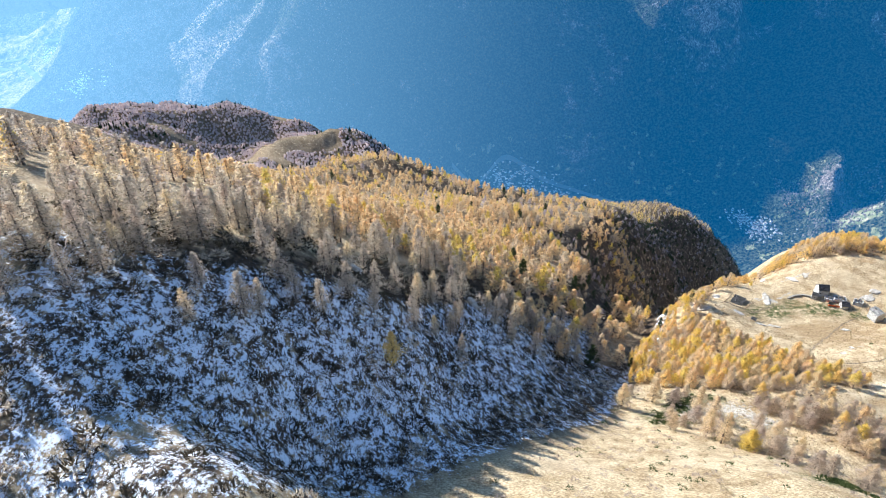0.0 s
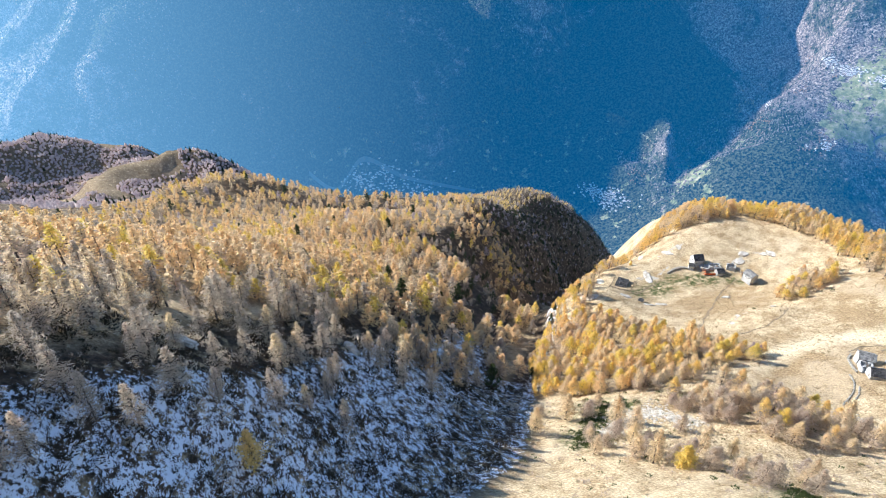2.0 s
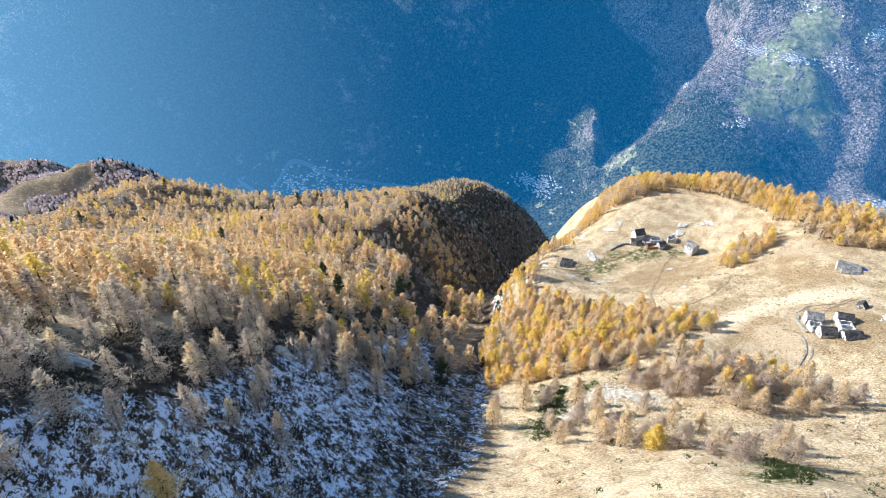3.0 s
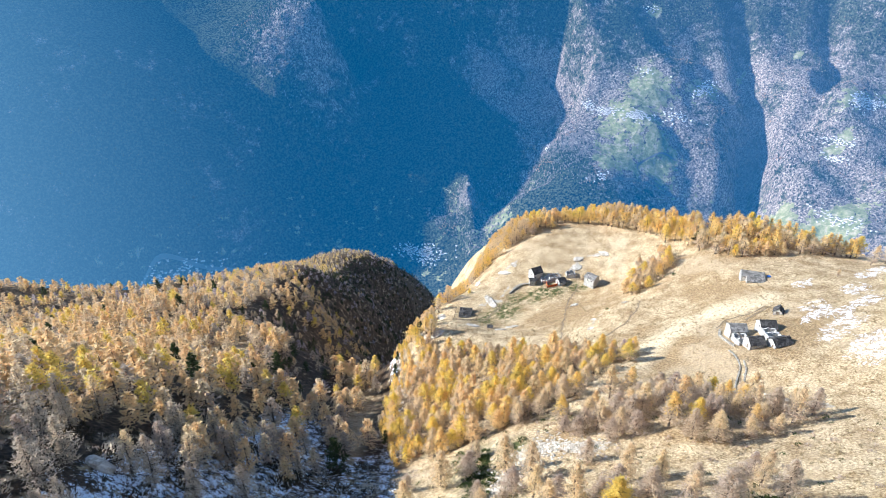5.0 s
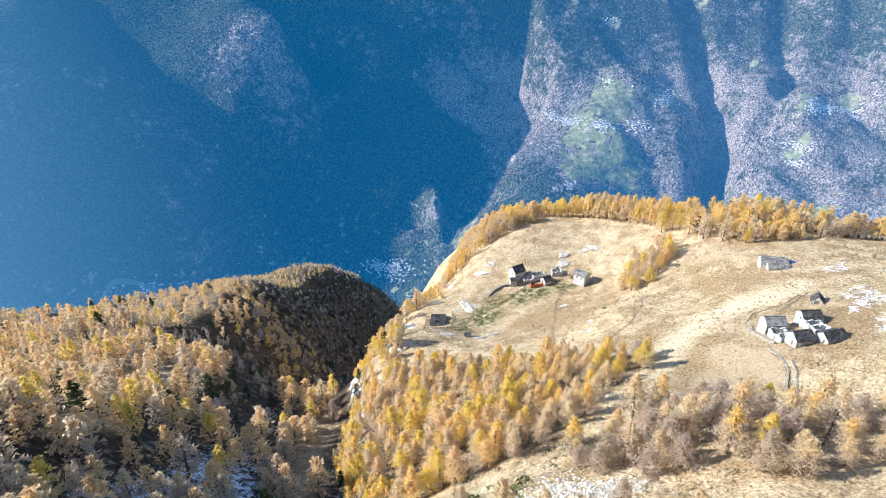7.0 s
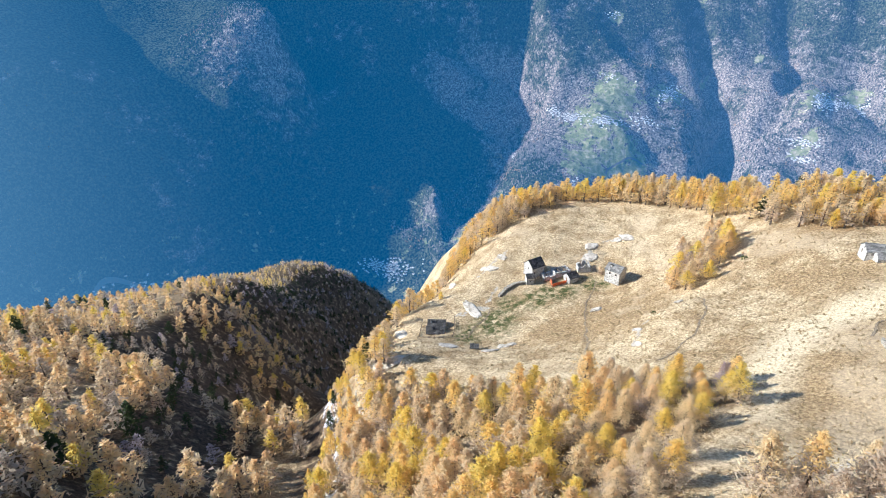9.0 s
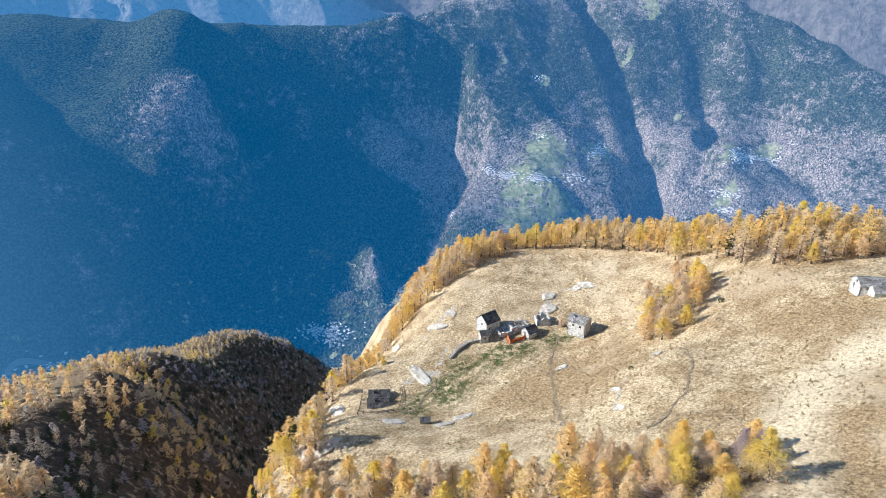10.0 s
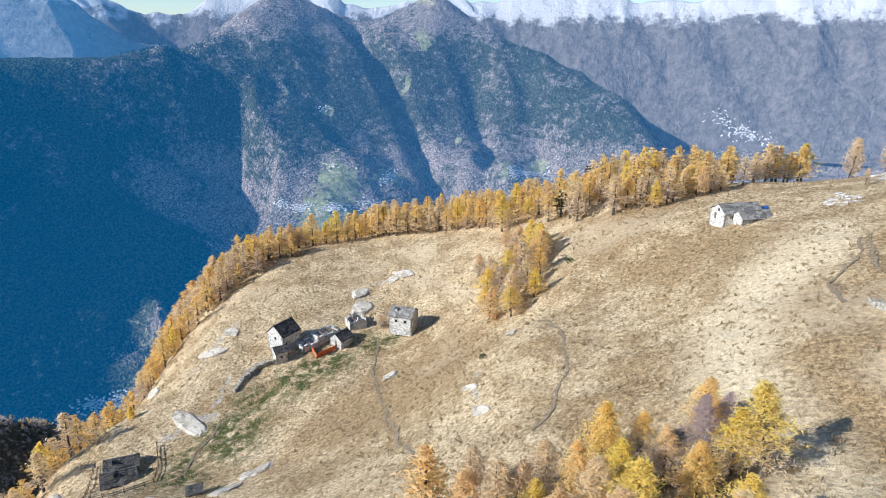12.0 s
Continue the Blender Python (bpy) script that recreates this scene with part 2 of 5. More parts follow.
# ---- the lie of the land ----
def smooth_surface(lines, ease=0.0):
    """A smooth surface through break lines: thin plate spline."""
    p = np.array([q for line in lines.values() for q in line], float)
    n = len(p)
    d = np.hypot(p[:, None, 0] - p[None, :, 0], p[:, None, 1] - p[None, :, 1]) / 100
    k = np.where(d > 0, d * d * np.log(np.maximum(d, 1e-9)), 0) + ease * np.eye(n)
    q = np.c_[np.ones(n), p[:, :2] / 100]
    w = np.linalg.solve(np.block([[k, q], [q.T, np.zeros((3, 3))]]), np.r_[p[:, 2], 0, 0, 0])

    def height(x, y):
        x, y = np.asarray(x, float), np.asarray(y, float)
        out = w[n] + w[n + 1] * x / 100 + w[n + 2] * y / 100
        for (px, py, _), a in zip(p, w[:n]):
            r2 = ((x - px) ** 2 + (y - py) ** 2) / 1e4
            out = out + a * 0.5 * r2 * np.log(np.maximum(r2, 1e-12))
        return out
    return height


def lattice(i, j, seed):
    v = np.sin(i * 127.1 + j * 311.7 + seed * 74.7) * 43758.5453
    return v - np.floor(v)


def grain(x, y, size, seed=0):
    """Value noise, -1 to 1, with lumps of that size in metres."""
    x, y = np.asarray(x, float) / size, np.asarray(y, float) / size
    i, j = np.floor(x), np.floor(y)
    u, v = x - i, y - j
    u, v = u * u * (3 - 2 * u), v * v * (3 - 2 * v)
    a = lattice(i, j, seed) * (1 - u) + lattice(i + 1, j, seed) * u
    b = lattice(i, j + 1, seed) * (1 - u) + lattice(i + 1, j + 1, seed) * u
    return 2 * (a * (1 - v) + b * v) - 1


def fractal(x, y, size, octaves, seed=0, gain=0.5):
    out, amp = 0, 1.0
    for k in range(octaves):
        c, s = math.cos(1.1 * k), math.sin(1.1 * k)
        out = out + amp * grain(c * x - s * y, s * x + c * y, size / 2 ** k, seed + 17 * k)
        amp *= gain
    return out


NEAR = {
    "gully": [(-58, 40, 312), (-28, 80, 276), (15, 120, 240), (55, 155, 208), (84, 209, 169), (108, 245, 146), (133, 290, 120), (162, 345, 60), (205, 420, -40), (290, 535, -170), (420, 690, -325), (560, 880, -465)],
    "gully bank": [(20, 108, 250), (-9, 90, 265), (31, 90, 262), (64, 118, 236)],
    "snow slope": [(-46, 58, 316), (-66, 83, 317), (-46, 96, 298), (-40, 121, 292), (-12, 130, 264), (27, 148, 228), (40, 170, 214), (-25, 137, 282), (-54, 82, 305), (-36, 62, 312)],
    "left crest": [(-80, 120, 318), (-50, 160, 290), (-22, 188, 258), (4, 198, 240), (30, 245, 205), (52, 282, 176), (48, 334, 148)],
    "left forest": [(83, 298, 143), (113, 347, 116), (-145, 378, 172), (-217, 356, 214), (-171, 226, 286), (-73, 550, 70), (-20, 420, 128), (66, 463, 103), (112, 519, 60), (170, 537, 42), (42, 588, 29)],
    "spurs": [(-45, 665, 46), (-60, 780, -40), (137, 600, 12), (145, 715, -38), (176, 672, -14), (225, 640, -20), (243, 762, -88), (318, 830, -114), (395, 900, -192), (430, 925, -222), (505, 850, -262), (300, 640, -96), (390, 745, -180), (140, 346, 74), (172, 425, 8), (225, 540, -72), (255, 552, -98), (203, 482, -14), (180, 458, 4)],
    "behind": [(60, 900, -190), (230, 960, -250), (380, 1020, -330), (-10, 1050, -290), (520, 1050, -420)],
    "purple hill": [(-79, 824, -60), (-219, 720, 0), (-387, 1121, -220), (-277, 1200, -256), (-512, 1026, -161), (-607, 1248, -214), (-388, 1332, -268), (-624, 1658, -330), (-723, 1634, -345), (-851, 1463, -262), (-346, 1569, -360), (-413, 1539, -322), (-260, 1419, -282), (-113, 1332, -290), (0, 1250, -420), (-100, 1500, -560), (-560, 1850, -520), (-571, 752, 70), (-577, 861, 10), (-1100, 1250, -250)],
    "camera side": [(136, 114, 226), (98, 126, 228), (126, 97, 240), (100, 89, 262), (60, 20, 312), (-60, -20, 345), (180, 20, 285), (260, 60, 250)],
    "meadow foot": [(98, 162, 201), (132, 153, 206), (117, 179, 194), (150, 146, 211), (193, 153, 194), (207, 163, 195), (242, 167, 195)],
    "meadow": [(184, 190, 184), (197, 193, 181), (232, 189, 185.5), (271, 203, 184), (231, 228, 169), (245, 221, 172), (266, 244, 166), (195, 280, 142), (214, 288, 142), (236, 292, 145), (262, 268, 150), (289, 297, 154)],
    "rim": [(140, 250, 152), (152, 292, 146), (187, 302, 139), (184, 326, 131), (237, 343, 135), (265, 372, 128), (330, 380, 118), (338, 327, 148), (337, 236, 178), (318, 183, 188), (341, 175, 186), (283, 159, 197)],
    "valley side": [(300, 460, 50), (420, 460, 30), (450, 300, 80), (470, 160, 120), (640, 720, -270), (720, 300, -150), (720, 1050, -520), (950, 600, -520)],
    "valley floor": [(-1400, 1950, -800), (-900, 2100, -900), (-300, 2000, -970), (200, 1750, -975), (700, 1500, -960), (1100, 1250, -900), (1500, 900, -860), (1700, 400, -830)],
}
land = smooth_surface(NEAR, 0.006)


def ground_height(x, y):
    """The ground with its humps and hollows."""
    far = np.clip((np.hypot(x - 120, y - 180) - 250) / 300, 0, 1)
    return land(x, y) + fractal(x, y, 26, 3, 3) * (0.9 + 3 * far) + fractal(x, y, 90, 2, 8) * 7 * far + (0.6 - np.abs(fractal(x, y, 240, 3, 9))) * 60 * np.clip((y - 850) / 300, 0, 1) * np.clip(-x / 200, 0, 1) + fractal(x, y, 3.2, 2, 5) * 0.22 * (1 - far)


def near_line(x, y, line):
    """Distance to a line of points, in plan."""
    best = np.full(np.shape(x), 1e9)
    for (ax, ay), (bx, by) in zip(line, line[1:]):
        t = np.clip(((x - ax) * (bx - ax) + (y - ay) * (by - ay)) / ((bx - ax) ** 2 + (by - ay) ** 2), 0, 1)
        best = np.minimum(best, np.hypot(x - ax - t * (bx - ax), y - ay - t * (by - ay)))
    return best


FAR = {
    "floor": [(-3500, 3100, -760), (-2900, 4300, -640), (-2300, 4400, -560), (-2500, 3700, -790), (-2154, 3294, -795), (-1917, 2703, -805), (-1000, 2330, -900), (-400, 2480, -965), (159, 2438, -984), (389, 2300, -1000), (1047, 2027, -965), (1221, 1925, -962), (1629, 1960, -925), (2193, 1473, -813), (2614, 954, -727), (3300, 500, -610), (3900, 620, -470), (4300, 480, -420)],
    "near edge": [(-1500, 1600, -880), (-800, 1850, -980), (0, 1750, -1030), (600, 1400, -1010), (900, 950, -860), (900, 300, -620), (1400, 200, -860), (2200, 200, -780), (900, -500, -600), (1500, -600, -800), (2600, -600, -740), (4300, -500, -440)],
    # (-258, 2987) to (0, 2640): out-of-view spur, added to shade the wall
    "shaded wall": [(592, 2457, -694), (256, 2418, -810), (1000, 2600, -575), (800, 2780, -310), (960, 2850, -120), (1110, 2810, -130), (1210, 2770, -200), (1180, 2700, -370), (1330, 2700, -520), (359, 2863, -180), (1700, 2420, -470), (2020, 2480, -250), (1500, 2250, -640), (-200, 2560, -640), (1420, 3020, -338), (1200, 3000, -130), (1560, 2850, -330), (-258, 2987, -100), (-100, 2800, -250), (0, 2640, -420), (900, 3060, -120)],
    "ridge": [(-1000, 3450, 150), (-350, 3300, 220), (400, 3760, 180), (956, 3690, 159), (1100, 3330, 40), (1260, 3170, 95), (1470, 3110, 135), (1831, 3000, 146), (2032, 2865, 134), (2242, 2770, 171), (2465, 2766, 173), (2803, 2860, 286), (3272, 2937, 441), (3584, 2537, 300), (3848, 2296, 480), (3880, 2060, 386), (3960, 1780, 215), (3960, 1440, 75), (3880, 1130, -60), (3740, 860, -230), (3560, 700, -420)],
    "west side": [(-1671, 2759, -700), (-1309, 3037, -467), (-878, 2898, -377), (-1045, 2550, -600), (-1074, 3049, -366), (-1700, 3300, -350), (-600, 2620, -520)],
    "spur": [(1448, 2040, -770), (1400, 1930, -850), (1814, 1931, -615), (1600, 1880, -765), (2000, 1960, -560)],
    "village slope": [(2207, 1944, -504), (2694, 1824, -454), (2855, 1596, -563), (3144, 1417, -431), (3381, 1168, -504), (3517, 1470, -385), (2956, 2165, -161), (2738, 2296, -118), (3700, 1900, 40), (2300, 2300, -300), (2500, 1650, -560), (3000, 1050, -620)],
    "back": [(1300, 3430, 185), (1450, 3390, 130), (1580, 3320, 105), (1740, 3235, 95), (1915, 3135, 95), (2090, 3015, 95), (2300, 2925, 105), (1800, 3750, -200), (2400, 3400, -200), (3300, 3500, 0), (4300, 2700, -100), (4500, 1700, -300), (4400, 1000, -420)],
}
far_land = smooth_surface(FAR, 0.02)

# gullies in the far side: their lines, width and depth
RAVINES = [([(3420, 2560), (3285, 2225), (3080, 1880), (2960, 1700), (2760, 1560), (2500, 1380), (2350, 1300)], 75, 150), ([(3720, 1900), (3420, 1620), (3120, 1520), (2960, 1480)], 70, 70),
           ([(3820, 1560), (3500, 1280), (3250, 950)], 90, 80), ([(2800, 1640), (2640, 1480), (2440, 1300)], 100, 110),
           # Not a gully: a scoop below the crest, cut so the crest shades it.
           ([(1480, 3150), (1720, 2960), (1930, 2790), (2120, 2660), (2330, 2600)], 100, 130)]
# buttresses that stand out of the shaded wall: outline, lift above the shade
BUTTRESSES = [([(830, 2990), (980, 3060), (1250, 3075), (1330, 2900), (1180, 2790), (1090, 2690), (1040, 2540), (970, 2560), (900, 2680), (790, 2860)], 14, 110)]

# outlines of ground sunk until it falls in the shade of what stands sunward
HOLLOWS = [[(1450, 3160), (1330, 2960), (1230, 2790), (1160, 2660), (1100, 2540), (960, 2440), (1000, 2110), (1280, 2040), (1400, 2110), (1480, 2170), (1620, 2130), (1700, 2020), (1960, 2080), (2160, 2140), (2360, 2330), (2500, 2560), (2150, 2790), (1830, 2975), (1600, 3110)],
           [(-250, 2650), (250, 2480), (800, 2600), (790, 2800), (560, 3100), (0, 3100)]]


def rough_far(x, y):
    """The far side before the sun's shade is known."""
    base = far_land(x, y)
    up = np.clip((base + 980) / 260, 0, 1)
    east = np.clip((x - 1900) / 500, 0, 1)
    ridged = 1 - np.abs(fractal(x, y, 620, 3, 31))
    z = base + up * ((0.35 + 0.1 * east) * (ridged * 90 - 55) + fractal(x, y, 260, 5, 40) * (14 + 16 * east) + 24 * east * (0.55 - np.abs(fractal(x, y, 300, 4, 47))))
    for line, wide, deep in RAVINES:
        z = z - up * deep * np.exp(-(near_line(x + 40 * grain(x, y, 160, 5), y + 40 * grain(x, y, 160, 6), line) / wide) ** 2)
    z = z + 55 * np.exp(-(near_line(x + 22 * grain(x, y, 70, 7), y, [(1530, 2120), (1470, 2050), (1410, 1930), (1380, 1880)]) / 30) ** 2)
    # ribs that run down to the mouth of the valley
    rib = np.abs(np.mod((0.62 * x - 0.78 * y) / 150 + 0.8 * fractal(x, y, 360, 3, 58), 2) - 1)
    return z + 60 * up * np.clip((-400 - x) / 350, 0, 1) * (rib ** 1.3 - 0.4)


CELL = 17.0
FAR_X, FAR_Y = np.arange(-3700, 4500, CELL), np.arange(-800, 4450, CELL)


def sample(field, x, y):
    """A field of the far grid at any place."""
    u = np.clip((np.asarray(x, float) - FAR_X[0]) / CELL, 0, len(FAR_X) - 1.001)
    v = np.clip((np.asarray(y, float) - FAR_Y[0]) / CELL, 0, len(FAR_Y) - 1.001)
    i, j = u.astype(int), v.astype(int)
    u, v = u - i, v - j
    return (field[j, i] * (1 - u) + field[j, i + 1] * u) * (1 - v) + (field[j + 1, i] * (1 - u) + field[j + 1, i + 1] * u) * v


def shade_line(field, first=60, last=1700, step=26):
    """How high the shade of the ground towards the sun reaches at each place."""
    x, y = np.meshgrid(FAR_X, FAR_Y)
    flat = math.hypot(SUN_WAY.x, SUN_WAY.y)
    out = np.full(field.shape, -1e4)
    for d in np.arange(first, last, step):
        out = np.maximum(out, sample(field, x + d * SUN_WAY.x / flat, y + d * SUN_WAY.y / flat) - d * SUN_WAY.z / flat)
    return out


def inside(x, y, corners):
    """Which points lie in a polygon."""
    x, y = np.asarray(x, float), np.asarray(y, float)
    hit = np.zeros(x.shape, bool)
    for (ax, ay), (bx, by) in zip(corners, corners[1:] + corners[:1]):
        if ay != by:
            hit ^= ((ay > y) != (by > y)) & (x < (bx - ax) * (y - ay) / (by - ay) + ax)
    return hit


def soften(mask, times):
    out = mask.astype(float)
    for _ in range(times):
        out = (out + np.roll(out, 1, 0) + np.roll(out, -1, 0) + np.roll(out, 1, 1) + np.roll(out, -1, 1)) / 5
    return out


def far_field():
    x, y = np.meshgrid(FAR_X, FAR_Y)
    z = rough_far(x, y)
    top = shade_line(z)
    wx, wy = x + 45 * grain(x, y, 90, 12) + 20 * grain(x, y, 30, 14), y + 45 * grain(x, y, 90, 13)
    for outline, lift, most in BUTTRESSES:
        cx, cy = np.mean(outline, 0)
        away = (cx - x) * SUN_WAY.x + (cy - y) * SUN_WAY.y
        z = z + soften(inside(wx, wy, outline), 5) * np.clip(top + lift + 0.22 * np.clip(away + 260, 0, 600) + 9 * fractal(x, y, 70, 3, 52) - z, 0, most)
    hx, hy = wx + 35 * fractal(x, y, 260, 3, 23), wy + 35 * fractal(x, y, 200, 3, 24)
    # Ground sunk below the shade line, so the dark areas come from its shape.
    hollow = soften(np.maximum.reduce([inside(hx, hy, outline) for outline in HOLLOWS]), 4)
    down = z - shade_line(np.where(hollow > 0.4, -1e4, z), 17, 2000, 13) + 14 + 10 * fractal(x, y, 150, 4, 53)
    z = z - soften(hollow * np.clip(down, 0, 420) * np.clip((560 - down) / 140, 0, 1), 3)
    return z


FAR_Z = far_field()


def far_height(x, y):
    return sample(FAR_Z, x, y)


def spread(*runs):
    """Grid lines: runs of (from, to, spacing)."""
    out = []
    for a, b, s in runs:
        out += list(np.linspace(a, b, max(2, int(round((b - a) / s))), endpoint=False))
    return np.array(out + [runs[-1][1]])


def sheet(name, gx, gy, height, material, covers=None):
    """One grid of ground with its covers as vertex attributes."""
    x, y = np.meshgrid(gx, gy)
    z = height(x, y)
    nx, ny = len(gx), len(gy)
    me = bpy.data.meshes.new(name)
    k = np.arange(nx * ny).reshape(ny, nx)
    quads = np.stack([k[:-1, :-1], k[:-1, 1:], k[1:, 1:], k[1:, :-1]], -1).reshape(-1, 4)
    me.from_pydata(np.stack([x, y, z], -1).reshape(-1, 3), [], quads)
    me.polygons.foreach_set("use_smooth", np.ones(len(me.polygons), bool))
    for key, values in (covers(x, y, z) if covers else {}).items():
        me.attributes.new(key, "FLOAT", "POINT").data.foreach_set("value", np.clip(values, 0, 1).ravel().astype(np.float32))
    me.materials.append(material)
    return new(name, me)


def slope_of(x, y, height, d=4.0):
    """Unit normals of the ground, smoothed over d metres."""
    gx, gy = (height(x + d, y) - height(x - d, y)) / (2 * d), (height(x, y + d) - height(x, y - d)) / (2 * d)
    n = np.sqrt(1 + gx * gx + gy * gy)
    return -gx / n, -gy / n, 1 / n


GULLY = [(-58, 40), (-28, 80), (15, 120), (55, 155), (84, 209), (108, 245), (133, 290), (162, 345), (205, 420), (290, 530), (430, 680)]


def left_of_gully(x, y):
    return np.interp(y, [q[1] for q in GULLY], [q[0] for q in GULLY]) - x


def covers(x, y, z):
    ax, ay, az = slope_of(x, y, land)
    light = ax * SUN_WAY.x + ay * SUN_WAY.y + az * SUN_WAY.z
    left = left_of_gully(x, y)
    shade = np.clip((0.30 - light) / 0.25, 0, 1)
    near = np.clip((330 - y) / 80, 0, 1)
    steep = np.clip((0.72 - az) / 0.15, 0, 1)
    heath = np.clip(left / 12 + 0.5, 0, 1) * np.clip(0.35 + 1.3 * shade + 0.3 * np.clip((y - 380) / 60, 0, 1), 0, 1)
    heath = np.maximum(heath, np.clip(1.4 - near_line(x, y, GULLY) / 10, 0, 1))
    heath = np.maximum(heath, 0.7 * inside(x, y, BLOCK))
    for cx, cy, r in ((-45, 179, 8), (-40, 189, 6), (-7, 214, 6), (-60, 172, 7), (-28, 141, 3), (20, 232, 5), (45, 262, 6)):
        heath = heath * np.clip(np.hypot(x - cx, y - cy) / r - 0.6, 0, 1)
    heath = np.maximum(heath, 0.9 * np.clip((y - 540) / 60, 0, 1) * (1 - 0.6 * np.clip((y - 850) / 150, 0, 1) * np.clip(-x / 100, 0, 1)))
    heath = heath * np.clip(near_line(x, y, LEDGE) / 3.5 - 0.5, 0, 1) * np.clip(np.hypot((x - 20) / 26, (y - 466) / 17) - 0.5, 0, 1)
    rock = 0.30 * steep + 0.1 * fractal(x, y, 30, 2, 77)
    low = np.clip((150 - y) / 40, 0, 1) * np.clip((left + 30) / 20, 0, 1) * np.clip((y - 5) / 20, 0, 1)
    snow = np.maximum(np.maximum(shade, 0.9 * (y < 222)) * near * np.clip(left / 8 + 0.8, 0, 1) * np.clip((75 + 0.25 * (205 - y) - left) / 20, 0, 1), 0.97 * low)
    # snow left in the hollow behind the huts
    for cx, cy, rx, ry in ((283, 178, 7, 4), (262, 163, 9, 4), (246, 146, 16, 5), (262, 152, 12, 4), (254, 158, 12, 3), (290, 160, 10, 5), (313, 166, 8, 4), (238, 134, 13, 5), (277, 151, 14, 4), (326, 166, 10, 4), (229, 128, 10, 4), (118, 157, 0.1, 0.1)):
        snow = np.maximum(snow, 0.94 * np.clip(1.6 - 0.8 * np.hypot((x - cx) / rx, (y - cy) / ry), 0, 1))
    snow = np.maximum(snow, 0.92 * np.clip(1.5 - near_line(x - 5, y, GULLY[2:8]) / 5, 0, 1))
    for line, wide in ((TALUS, 3.8), (STONES, 1.8), (OUTCROP, 2.2), (SCREE, 3.0), ([(222, 318), (232, 321), (242, 322)], 1.8), ([(260, 293), (272, 297), (286, 291)], 2.0), ([(186, 275), (193, 273), (200, 272)], 1.6), ([(209, 231), (217, 236), (224, 238)], 1.3), ([(214, 303), (224, 305)], 1.5)):
        rock = np.maximum(rock, 0.56 * np.clip(1.6 - near_line(x + 2 * grain(x, y, 5, 33), y + 2 * grain(x, y, 5, 34), line) / wide, 0, 1))
    trod = 0 * x
    for line in PATHS:
        trod = np.maximum(trod, np.clip(1.5 - near_line(x + 0.8 * grain(x, y, 6, 4), y + 0.8 * grain(x, y, 6, 9), line) / 0.34, 0, 1))
    green = 0 * x
    for cx, cy, r in ((235, 289, 5), (229, 291, 4), (241, 284, 4), (222, 292, 3), (254, 277, 3), (238, 286, 7), (228, 288, 6), (219, 294, 5), (205, 288, 8), (212, 290, 6), (250, 281, 5), (208, 293, 5), (192, 288, 6), (197, 292, 4), (102, 178, 7), (112, 172, 5), (86, 158, 8), (94, 156, 6), (98, 170, 8), (105, 182, 6), (99, 95, 5), (117, 94, 5), (119, 105, 5), (134, 174, 4), (88, 161, 3), (110, 100, 6), (120, 98, 4), (104, 174, 4)):
        green = np.maximum(green, np.clip(1.5 - np.hypot(x - cx, y - cy) / r, 0, 1))
    dull = np.maximum.reduce([w * np.clip(1.5 - np.hypot((x - cx) / rx, (y - cy) / ry), 0, 1) for cx, cy, rx, ry, w in ((206, 172, 28, 14, 1.0), (232, 158, 22, 10, 0.9), (226, 258, 26, 16, 0.6), (210, 205, 16, 8, 0.5), (262, 205, 12, 22, 0.5), (285, 225, 18, 12, 0.6), (170, 140, 25, 10, 0.4))])
    pale = np.clip(1.5 - near_line(x, y + 3 * grain(x, y, 14, 21), [(182, 187), (198, 191), (211, 196), (226, 196), (244, 189), (262, 180)]) / 5, 0, 1)
    return {"pale": pale, "dull": dull, "snow": snow, "heath": heath, "rock": rock, "green": green, "trod": trod}


BLOCK = [(100, 228), (118, 262), (140, 278), (152, 272), (166, 240), (180, 225), (198, 198), (193, 190), (176, 189), (154, 184), (136, 179), (122, 182), (112, 188), (100, 198)]
LEDGE = [(-92, 116), (-87, 122), (-76, 130), (-67, 141), (-55, 149), (-41, 161), (-32, 176), (-23, 190), (-3, 209)]
TALUS = [(92, 157), (101, 161), (109, 165), (118, 164), (126, 152)]
STONES = [(168, 166), (178, 161), (185, 155), (192, 144), (189, 123)]
OUTCROP = [(200, 302), (206, 301), (211, 298)]
SCREE = [(140, 268), (150, 288), (160, 300)]
PATHS = [[(254, 280), (239, 273), (214, 252), (199, 239), (190, 232)], [(243, 231), (232, 224), (218, 219), (207, 218), (199, 218)], [(255, 175), (244, 176), (237, 176)],
         [(225, 180), (233, 182), (241, 179), (253, 176)], [(203, 158), (199, 154), (190, 149)], [(182, 296), (190, 288), (200, 292), (212, 296)]]

ground = sheet("ground", spread((-1300, -300, 22), (-300, -110, 6), (-110, 90, 1.8), (90, 330, 1.4), (330, 350, 1.6), (350, 500, 6), (500, 900, 14)),
               spread((-500, 40, 20), (40, 100, 1.8), (100, 320, 1.4), (320, 400, 1.6), (400, 800, 6), (800, 1950, 14)), ground_height, MAT_GROUND, covers)
tagged(ground, "steep alpine mountainside of straw-coloured autumn grass, heath and snow", "ground", kind="structure")


def blots(x, y, spots):
    """Soft round patches: (x, y, half width, half depth)."""
    return sum(np.exp(-((x - cx) / rx) ** 2 - ((y - cy) / ry) ** 2) for cx, cy, rx, ry in spots)


